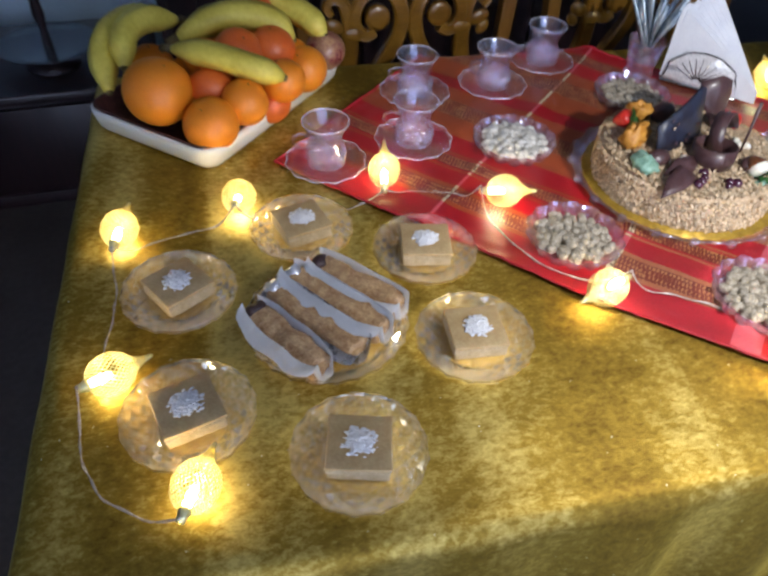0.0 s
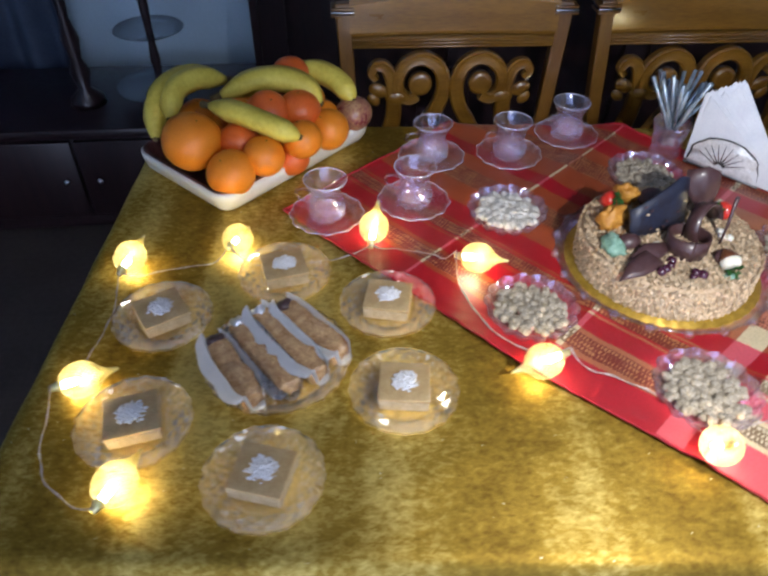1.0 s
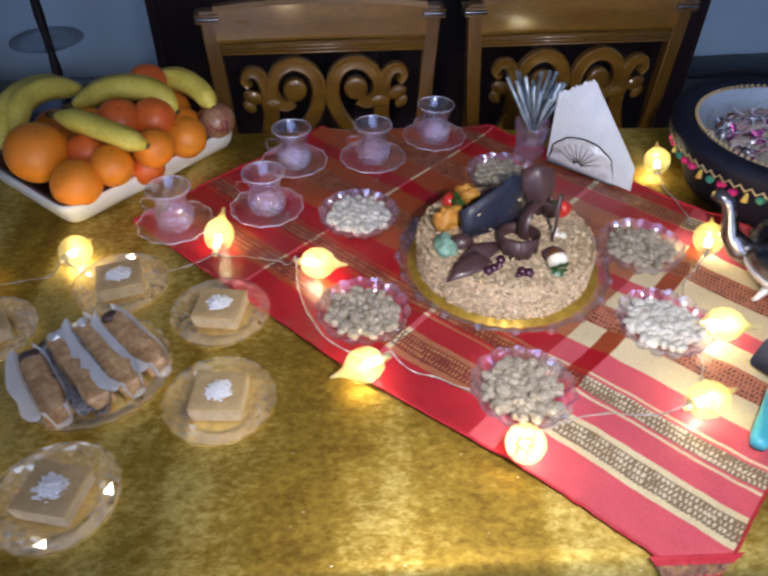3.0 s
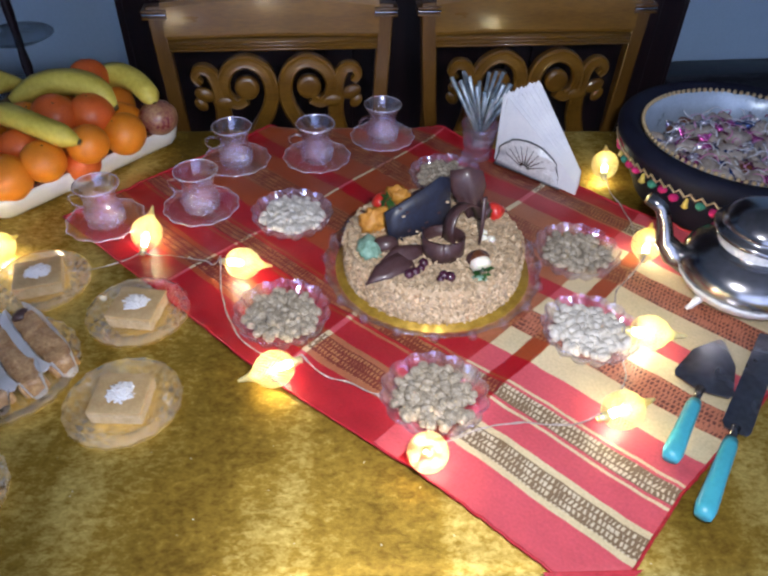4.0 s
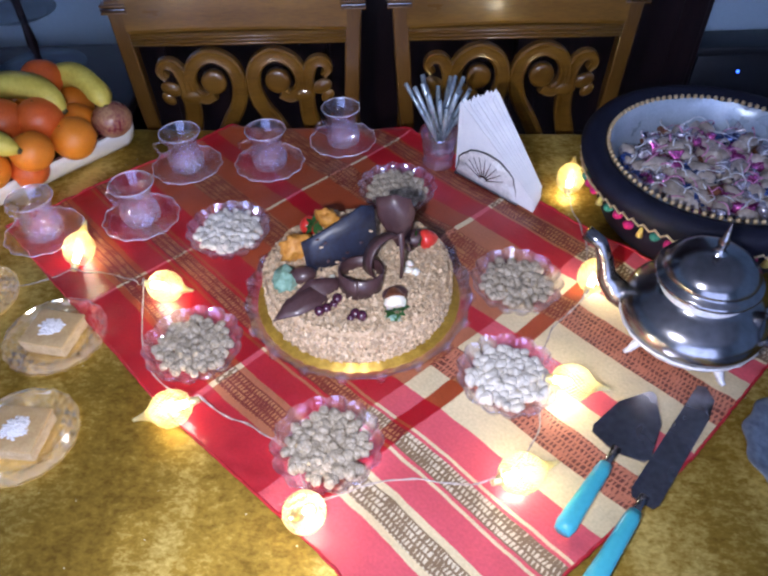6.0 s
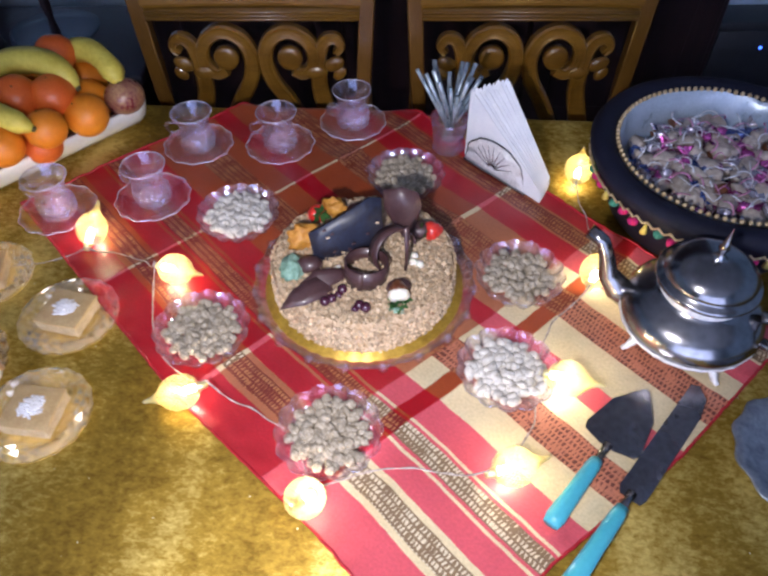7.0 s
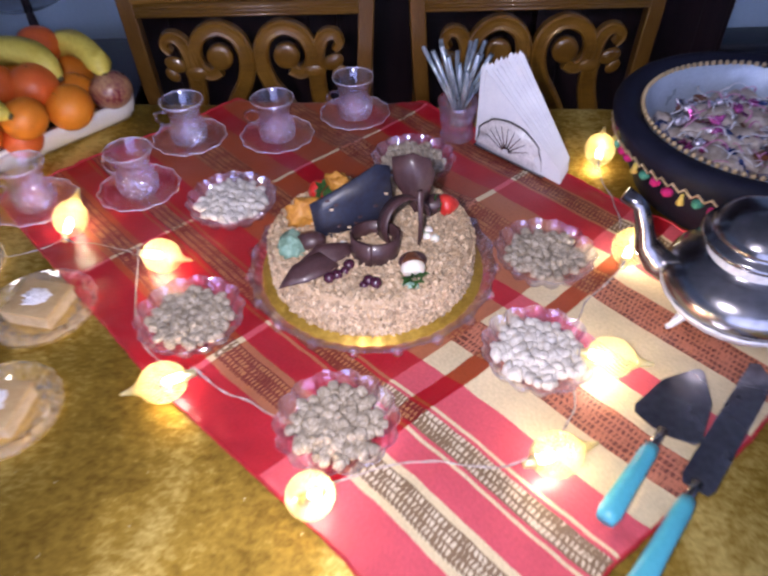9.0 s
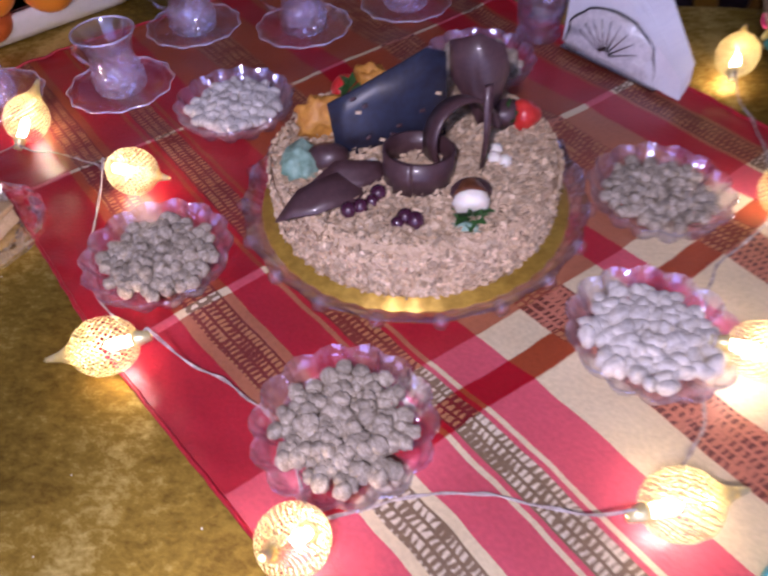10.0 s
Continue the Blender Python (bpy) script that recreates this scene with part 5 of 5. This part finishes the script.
def fruit(name, x, y, z, r, matl, label, squash=0.94, seed=0, category="orange", group="oranges in the tray"):
    o = thing(name, pose(x, y, z, 25 * math.sin(seed * 2.1), 20 * math.cos(seed * 1.3), seed * 50), label, category, group)
    bm = ball(r, None, 32, 20, (1, 1, squash), 0.03, 20, seed)
    for v in bm.verts:
        d = math.hypot(v.co.x, v.co.y) / r
        if v.co.z > 0 and d < 0.35:
            v.co.z -= 0.05 * r * (1 - d / 0.35)
    part("peel", bm, M[matl], o)
    part("stem_end", lathe([(0.0005, r * squash * 0.966), (0.0014, r * squash * 0.962), (0.0018, r * squash * 0.94)], 8), M["stem"], o)
    return o


ORANGES = [(-0.068, 0.812, 0.827, 0.0455, "orange"), (-0.009, 0.758, 0.801, 0.037, "orange"), (0.040, 0.782, 0.815, 0.032, "orange"), (0.098, 0.812, 0.824, 0.031, "orange"),
           (0.046, 0.862, 0.846, 0.034, "tomato"), (0.094, 0.878, 0.838, 0.035, "tomato"), (0.138, 0.868, 0.809, 0.034, "orange"), (0.000, 0.820, 0.820, 0.031, "tomato"),
           (0.078, 0.818, 0.788, 0.029, "tomato"), (0.080, 0.962, 0.862, 0.031, "tomato"), (0.050, 0.850, 0.795, 0.031, "orange"), (-0.020, 0.890, 0.800, 0.036, "orange"), (0.060, 0.925, 0.800, 0.036, "orange"),
           (0.125, 0.925, 0.799, 0.035, "orange"), (-0.070, 0.880, 0.797, 0.034, "orange"), (0.000, 0.870, 0.836, 0.030, "orange"), (0.020, 0.960, 0.802, 0.036, "orange"), (-0.075, 0.935, 0.800, 0.035, "orange"), (0.100, 0.985, 0.802, 0.036, "orange")]
for i, (x, y, z, r, k) in enumerate(ORANGES):
    fruit("orange" if k == "orange" else "tangerine", x, y, z, r, k, "large ripe orange lying in the fruit tray" if r > 0.032 else "small reddish tangerine lying in the fruit tray", seed=i + 1)
fruit("apple", 0.182, 0.925, 0.806, 0.032, "apple", "dark red and yellow apple lying in the fruit tray", 0.9, 4, "apple", "apples in the tray")


def banana(points, r=0.0165):
    p = [Vector(q) for q in points]
    pts = []
    for i in range(len(p) - 1):
        p0, p1, p2, p3 = p[max(0, i - 1)], p[i], p[i + 1], p[min(len(p) - 1, i + 2)]
        for k in range(6):
            f = k / 6
            pts.append(0.5 * ((2 * p1) + (p2 - p0) * f + (2 * p0 - 5 * p1 + 4 * p2 - p3) * f * f + (3 * p1 - p0 - 3 * p2 + p3) * f ** 3))
    pts.append(p[-1])
    n = len(pts)
    rad = [r * min(1, 0.35 + 3.2 * i / n, 0.30 + 4 * (n - 1 - i) / n) for i in range(n)]
    b = thing("banana", pose(0, 0, 0), "ripe yellow banana lying on the heap of fruit", "banana", "bananas in the tray")
    part("peel", sweep(pts, rad, 6), M["banana"], b, smooth=True)
    d = (pts[0] - pts[1]).normalized()
    part("stalk", sweep([pts[0], pts[0] + d * 0.010, pts[0] + d * 0.018], [r * 0.36, r * 0.3, r * 0.34], 6), M["stem"], b)
    e = (pts[-1] - pts[-2]).normalized()
    part("tip", sweep([pts[-1] - e * 0.001, pts[-1] + e * 0.004], [r * 0.31, r * 0.2], 6), M["stem"], b)


banana([(-0.040, 0.856, 0.862), (0.006, 0.822, 0.866), (0.054, 0.796, 0.857), (0.095, 0.786, 0.842)], 0.0175)
banana([(-0.034, 0.978, 0.850), (-0.092, 0.962, 0.862), (-0.130, 0.912, 0.850), (-0.132, 0.852, 0.812)], 0.0195)
banana([(-0.028, 0.970, 0.852), (-0.070, 0.944, 0.868), (-0.100, 0.908, 0.864), (-0.106, 0.860, 0.840)], 0.019)
banana([(-0.030, 0.915, 0.850), (0.034, 0.922, 0.872), (0.092, 0.912, 0.870), (0.128, 0.892, 0.842)], 0.0205)
banana([(0.070, 0.985, 0.846), (0.122, 0.975, 0.860), (0.160, 0.950, 0.850), (0.182, 0.920, 0.832)], 0.0195)


# ---- napkins and straws ----
NAP = pose(0.736, 0.826, 0.757, 0, 0, -47.5)
nap = thing("napkin_holder", NAP, "embossed silver napkin holder standing on the cloth", "napkin holder")


def plate_mesh(outline, thick):
    bm = bmesh.new()
    f = bm.faces.new([bm.verts.new((x, 0, z)) for x, z in outline])
    bmesh.ops.triangulate(bm, faces=[f])
    bmesh.ops.subdivide_edges(bm, edges=bm.edges[:], cuts=2, use_grid_fill=True)
    for v in bm.verts:
        v.co.y += 0.0012 * noise.noise(v.co * 60)
    bmesh.ops.solidify(bm, geom=bm.faces[:], thickness=thick)
    return bm


fan = [(0.006, 0.004)] + [(0.062 - 0.056 * math.cos(math.pi * k / 16) + 0.002 * math.sin(k * 2.1), 0.010 + 0.050 * math.sin(math.pi * k / 16) ** 0.8) for k in range(17)] + [(0.118, 0.004)]
for name, y in (("front_plate", -0.016), ("back_plate", 0.018)):
    g = part(name, plate_mesh(fan, 0.0014), M["silver_chased"], nap)
    g.matrix_basis = pose(0, y, 0)
rays = bmesh.new()
for k in range(9):
    a = radians(25 + 130 * k / 8)
    rays = sweep([(0.058 + 0.006 * math.cos(a), -0.0178, 0.012 + 0.006 * math.sin(a)), (0.058 + 0.040 * math.cos(a), -0.0178, 0.012 + 0.038 * math.sin(a))], [0.0012, 0.0006], 6, bm=rays)
part("relief", rays, M["silver"], nap, "raised fan of darkened rays")
part("outline", sweep([(x, -0.0168, z) for x, z in fan[1:-1]], 0.0014, 6), M["black"], nap, "blackened wavy edge")
part("base", box(0.002, -0.020, 0, 0.124, 0.022, 0.004, 0.0015), M["silver"], nap)
stack = thing("paper_napkins", NAP, "fan of folded white paper napkins in the silver holder", "napkins")
for k in range(9):
    y = -0.012 + 0.003 * k
    hi = 0.122 + 0.0030 * k + 0.002 * math.sin(k * 2.3)
    x0 = -0.001 + 0.0048 * k
    ol = [(0.0015 * k, 0.006), (x0, hi - 0.006), (x0 + 0.003, hi), (x0 + 0.0065, hi - 0.009), (x0 + 0.010, hi - 0.006), (0.150 - 0.0015 * k, 0.024), (0.152 - 0.0015 * k, 0.004), (0.118, 0.005)]
    g = part("napkin", plate_mesh(ol, 0.0008), M["napkin"], stack, smooth=False)
    g.matrix_basis = pose(0, y, 0, 0, 0, 0.6 * (k - 4))

tumbler = tagged(clear(part("straw_glass", lathe([(0.001, 0), (0.024, 0), (0.026, 0.003), (0.022, 0.010), (0.0245, 0.020), (0.026, 0.036), (0.031, 0.058), (0.030, 0.0585), (0.0245, 0.036), (0.0225, 0.022), (0.019, 0.014), (0.001, 0.013)], 40,
                                               lambda a, i: (1 + (0.04 * math.cos(a * 10) if 3 < i < 6 else 0), 0)), M["clear"], None, "short footed glass tumbler holding silver straws")), category="glass")
tumbler.matrix_basis = pose(0.703, 0.842, 0.757)
rng = random.Random(3)
for k in range(18):
    a = 2.39996 * k
    lean = 0.011 + 0.012 * (k % 3) / 2
    foot = Vector((0.010 * math.cos(a + 2.6), 0.010 * math.sin(a + 2.6), 0.020))
    mouth = Vector(((0.012 + 0.013 * (k % 3) / 2) * math.cos(a), (0.012 + 0.013 * (k % 3) / 2) * math.sin(a), 0.082))
    d = (mouth - foot).normalized()
    L = rng.uniform(0.105, 0.135)
    bm = sweep([foot, foot + d * L * 0.5, foot + d * L], 0.0033, 8)
    o = tagged(part("drinking_straw", bm, M["straw"], None, "shiny silver-blue drinking straw standing in a glass tumbler"), category="straw", group="straws in the tumbler")
    o.matrix_basis = pose(0.703, 0.842, 0.757)

# ---- sweets bowl ----
BOWL = pose(1.063, 0.692, 0.7545) @ Matrix.Diagonal((1, 1, 0.93, 1))
bowl = thing("sweets_bowl", BOWL, "round navy velvet bowl with satin lining and pompom trim", "bowl")
part("shell", lathe([(0.001, 0), (0.128, 0), (0.138, 0.006), (0.160, 0.055), (0.173, 0.085), (0.181, 0.098), (0.183, 0.108), (0.178, 0.116), (0.168, 0.119), (0.156, 0.116), (0.148, 0.108), (0.146, 0.100)], 96), M["navy"], bowl)


def ruched(a, i):
    return 1 + 0.02 * noise.noise(Vector((math.cos(a) * 5, math.sin(a) * 5, i * 0.7))), 0.003 * noise.noise(Vector((math.cos(a) * 9, math.sin(a) * 9, i)))


part("lining", lathe([(0.1462, 0.111), (0.142, 0.104), (0.139, 0.088), (0.134, 0.070), (0.128, 0.056), (0.06, 0.05), (0.001, 0.05)], 96, ruched), M["satin"], bowl, "shiny silver-blue satin lining")
zig = [((0.1785 + 0.0015) * math.cos(a) * (1 - 0.03 * (k % 2)), 0.180 * math.sin(a) * (1 - 0.03 * (k % 2)), 0.089 - 0.011 * (k % 2)) for k in range(145) for a in (2 * math.pi * k / 144,)]
part("zigzag_braid", sweep(zig, 0.0017, 6), M["braid"], bowl, "gold zigzag braid")
bead = mesh_of(ball(0.0032, None, 8, 6, (1, 1, 1.2)), M["braid"], "bead")
for k in range(96):
    a = 2 * math.pi * k / 96
    again("bead", bead, bowl, pose(0.147 * math.cos(a), 0.147 * math.sin(a), 0.1135, 0, 0, math.degrees(a)))
pom = [mesh_of(ball(0.0068, None, 12, 8, (1, 1, 0.9), 0.25, 400, k), M[m], "pompom") for k, m in enumerate(("pom_pink", "pom_pink", "pom_yellow", "pom_green"))]
tas = mesh_of(lathe([(0.0005, 0.007), (0.002, 0.006), (0.0025, 0.003), (0.0048, -0.008), (0.001, -0.008)], 10), M["pom_yellow"], "tassel")
for k in range(56):
    a = 2 * math.pi * k / 56
    if k % 4 == 2:
        again("tassel", tas, bowl, pose(0.170 * math.cos(a), 0.170 * math.sin(a), 0.068))
    else:
        again("pompom", pom[(0, 1, 0, 3)[k % 4]], bowl, pose(0.169 * math.cos(a), 0.169 * math.sin(a), 0.066 + 0.002 * (k % 3)))


def twist_mesh(seed):
    """A sweet in a twisted wrapper: a plump middle and two crumpled fans."""
    bm = ball(0.0095, None, 14, 10, (1.3, 0.9, 0.8), 0.25, 220, seed)
    for s in (-1, 1):
        rows = []
        for j in range(4):
            x = s * (0.010 + 0.0045 * j)
            w = 0.002 + 0.0032 * j
            rows.append([bm.verts.new((x, w * (k / 3 - 1), 0.0016 * (1 if k % 2 else -1) * (0.4 + 0.4 * j))) for k in range(7)])
        for a, b in zip(rows, rows[1:]):
            for k in range(6):
                bm.faces.new((a[k], a[k + 1], b[k + 1], b[k]))
    return bm


SWEETS = [("wrapped_sweet", mesh_of(twist_mesh(1), M["candy_pink"], "wrapped_sweet"), "pink foil"), ("wrapped_sweet", mesh_of(twist_mesh(2), M["candy_blue"], "wrapped_sweet"), "blue foil"),
          ("wrapped_sweet", mesh_of(twist_mesh(3), M["candy_clear"], "wrapped_sweet"), "silver foil"), ("sugar_sweet", mesh_of(ball(0.014, None, 14, 10, (1.3, 0.9, 0.7), 0.5, 110, 3), M["candy_white"], "sugar_sweet"), "white"),
          ("sugar_sweet", mesh_of(ball(0.012, None, 14, 10, (1.0, 1.0, 0.7), 0.5, 130, 6), M["candy_white"], "sugar_sweet"), "white"), ("date", mesh_of(ball(0.0105, None, 14, 10, (1.7, 0.9, 0.8), 0.2, 150, 6), M["date"], "date"), "brown")]
heap = thing("sweets_heap", BOWL, "heap of foil-wrapped sweets and white sugar sweets", "sweets")
rng = random.Random(12)
for k in range(230):
    layer = 0 if k < 120 else 1
    r, a = (0.124 if layer == 0 else 0.100) * math.sqrt(rng.random()), rng.random() * 6.2832
    name, me, _ = SWEETS[rng.choices(range(6), (20, 9, 16, 30, 18, 7))[0]]
    again(name, me, heap, pose(r * math.cos(a), r * math.sin(a), (0.064, 0.077)[layer] + 0.010 * rng.random(), rng.uniform(-50, 50), rng.uniform(-40, 40), rng.uniform(0, 360)))

def shred_mesh(seed):
    """One narrow curled strip of tissue paper."""
    r = random.Random(seed)
    turn, ln, rise = r.uniform(-1.2, 1.2), r.uniform(0.018, 0.030), r.uniform(0.004, 0.010)
    return sweep([(ln * (f - 0.5) * math.cos(turn * f), ln * (f - 0.5) * math.sin(turn * f), 0.004 + rise * 4 * f * (1 - f)) for f in (0, 0.2, 0.4, 0.6, 0.8, 1.0)], 0.0012, 4, flat=0.35)


SHREDS = [mesh_of(shred_mesh(k), M[m], "paper_shred") for k, m in enumerate(("napkin", "shred_pink", "napkin", "shred_pink", "napkin"))]
for k in range(90):
    r, a = 0.108 * math.sqrt((k + 0.5) / 90), 2.39996 * k
    again("paper_shred", SHREDS[k % 5], heap, pose(r * math.cos(a), r * math.sin(a), 0.086 + 0.003 * (k % 4), 18 * math.sin(k), 18 * math.cos(k), 47 * k))

# ---- teapot ----
pot = thing("teapot", pose(0.955, 0.462, 0.7565, 0, 0, 150) @ Matrix.Scale(1.12, 4), "tarnished silver teapot with chased bands standing on the striped cloth", "teapot")
part("body", lathe([(0.001, 0.012), (0.046, 0.012), (0.060, 0.019), (0.069, 0.031), (0.072, 0.042), (0.069, 0.053), (0.060, 0.063), (0.047, 0.070), (0.040, 0.075), (0.039, 0.083), (0.043, 0.088)], 64), M["silver"], pot)
part("chased_band", lathe([(0.045, 0.0105), (0.0615, 0.018), (0.0702, 0.029), (0.0718, 0.035), (0.0695, 0.033)], 64, lambda a, i: (1 + 0.008 * math.sin(a * 26), 0)), M["silver_chased"], pot)
part("collar", lathe([(0.0415, 0.074), (0.0418, 0.0765), (0.0408, 0.0825), (0.0430, 0.086)], 48), M["silver_chased"], pot)
lid = part("lid", lathe([(0.0425, 0.087), (0.0500, 0.089), (0.0515, 0.092), (0.0498, 0.095), (0.0450, 0.097), (0.0440, 0.100), (0.0448, 0.103), (0.0402, 0.107), (0.0388, 0.110), (0.030, 0.1155), (0.019, 0.119), (0.008, 0.121), (0.001, 0.122)], 56), M["silver"], pot)
part("finial", lathe([(0.009, 0.119), (0.006, 0.123), (0.0035, 0.128), (0.0055, 0.133), (0.0035, 0.139), (0.0015, 0.150), (0.0003, 0.158)], 16), M["silver"], lid)
part("spout", sweep([(0.058, 0, 0.030), (0.078, 0, 0.036), (0.092, 0, 0.052), (0.098, 0, 0.074), (0.106, 0, 0.092), (0.122, 0, 0.100)], [0.017, 0.0145, 0.011, 0.0085, 0.0075, 0.008], 14, up=(0, 1, 0)), M["silver"], pot)
part("handle", sweep([(-0.060, 0, 0.066), (-0.082, 0, 0.070), (-0.112, 0, 0.064), (-0.128, 0, 0.048), (-0.122, 0, 0.030), (-0.100, 0, 0.024), (-0.072, 0, 0.032)], [0.007, 0.0055, 0.0055, 0.006, 0.0055, 0.005, 0.006], 12, up=(0, 1, 0)), M["silver"], pot)
for k in range(4):
    a = radians(45 + 90 * k)
    foot = sweep([(0.044 * math.cos(a), 0.044 * math.sin(a), 0.018), (0.058 * math.cos(a), 0.058 * math.sin(a), 0.010), (0.064 * math.cos(a), 0.064 * math.sin(a), 0.003), (0.070 * math.cos(a), 0.070 * math.sin(a), 0.002)], [0.006, 0.005, 0.0035, 0.0025], 8)
    part("foot", foot, M["silver_chased"], pot)

dish = tagged(part("steel_dish", lathe([(0.001, 0), (0.045, 0), (0.048, 0.002), (0.066, 0.012), (0.078, 0.016), (0.077, 0.0175), (0.064, 0.014), (0.046, 0.004), (0.001, 0.0035)], 72, lambda a, i: (1 + (0.03 * math.cos(a * 12) if i in (3, 4, 5, 6) else 0), 0)), M["steel_dull"], None,
                   "wavy-edged silver-blue dish on the gold tablecloth"), category="dish")
dish.matrix_basis = pose(1.037, 0.289, 0.7525)


# ---- behind the table ----
side = thing("sideboard", pose(-1.15, 1.72, 0), "low dark wooden sideboard standing against the wall", "sideboard")
part("top", box(0, 0, 0.34, 1.06, 0.45, 0.37, 0.006), M["dark_wood"], side)
part("body", box(0.02, 0.02, 0.05, 1.04, 0.43, 0.339, 0.004), M["dark_wood"], side)
for k in range(2):
    d = part("door", box(0.03 + 0.5 * k, 0.002, 0.07, 0.52 + 0.5 * k, 0.02, 0.330, 0.004), M["dark_wood"], side)
    part("knob", ball(0.012, Matrix.Translation((0.48 + 0.10 * k, -0.006, 0.20)), 12, 8), M["silver"], d)
part("plinth", box(0.04, 0.04, 0, 1.02, 0.41, 0.05, 0.003), M["dark_wood"], side)
tier = thing("tiered_glass_stand", pose(-0.365, 1.88, 0.37), "tiered smoky glass stand on a dark stem on the sideboard", "serving stand")
part("foot", lathe([(0.001, 0), (0.07, 0), (0.072, 0.006), (0.02, 0.015), (0.010, 0.03)], 32), M["dark_wood"], tier)
part("stem", lathe([(0.010, 0.03), (0.014, 0.06), (0.009, 0.10), (0.015, 0.14), (0.010, 0.20), (0.014, 0.30), (0.009, 0.42), (0.016, 0.50), (0.002, 0.55)], 20), M["dark_wood"], tier)
for z, r in ((0.05, 0.13), (0.22, 0.10)):
    part("glass_tray", lathe([(0.012, z), (r * 0.7, z + 0.001), (r, z + 0.014), (r * 0.98, z + 0.016), (r * 0.7, z + 0.005), (0.012, z + 0.004)], 48), M["smoky"], tier)
# unidentified dark wavy upright, built as a turned post; the candle is added
stick = thing("candlestick", pose(-0.60, 1.90, 0.37), "dark turned wooden post on the sideboard", "candlestick")
part("shaft", lathe([(0.001, 0), (0.055, 0), (0.05, 0.02), (0.018, 0.05), (0.03, 0.10), (0.016, 0.14), (0.026, 0.2), (0.014, 0.26), (0.02, 0.36), (0.012, 0.44), (0.03, 0.47), (0.03, 0.49), (0.001, 0.49)], 24), M["dark_wood"], stick)
part("candle", lathe([(0.001, 0.485), (0.018, 0.485), (0.018, 0.66), (0.015, 0.663), (0.001, 0.662)], 16), M["black"], stick)


def hanging(u, v):
    return Vector((u, 0.035 * math.sin(u * 42) + 0.02 * math.sin(u * 17 + 1) + 0.01 * math.sin(v * 3 + u * 9), v))


cur = part("curtain", sheet(150, 24, 0, 0.02, 1.3, 2.6, hanging), M["curtain"], None, "dark blue curtain hanging in deep folds by the wall")
cur.matrix_basis = pose(-2.0, 2.22, 0)
tagged(cur, category="curtain")
amp = thing("stereo_set", pose(1.80, 2.185, 0), "black stereo set with a small blue standby light", "stereo")
part("casing", box(0, 0, 0, 0.75, 0.115, 0.25, 0.008), M["black"], amp)
part("lid", box(-0.03, -0.02, 0.25, 0.78, 0.12, 0.283, 0.006), M["black"], amp)
part("standby_light", ball(0.006, Matrix.Translation((0.17, -0.003, 0.18)), 10, 6), M["blue_led"], amp, "blue light")
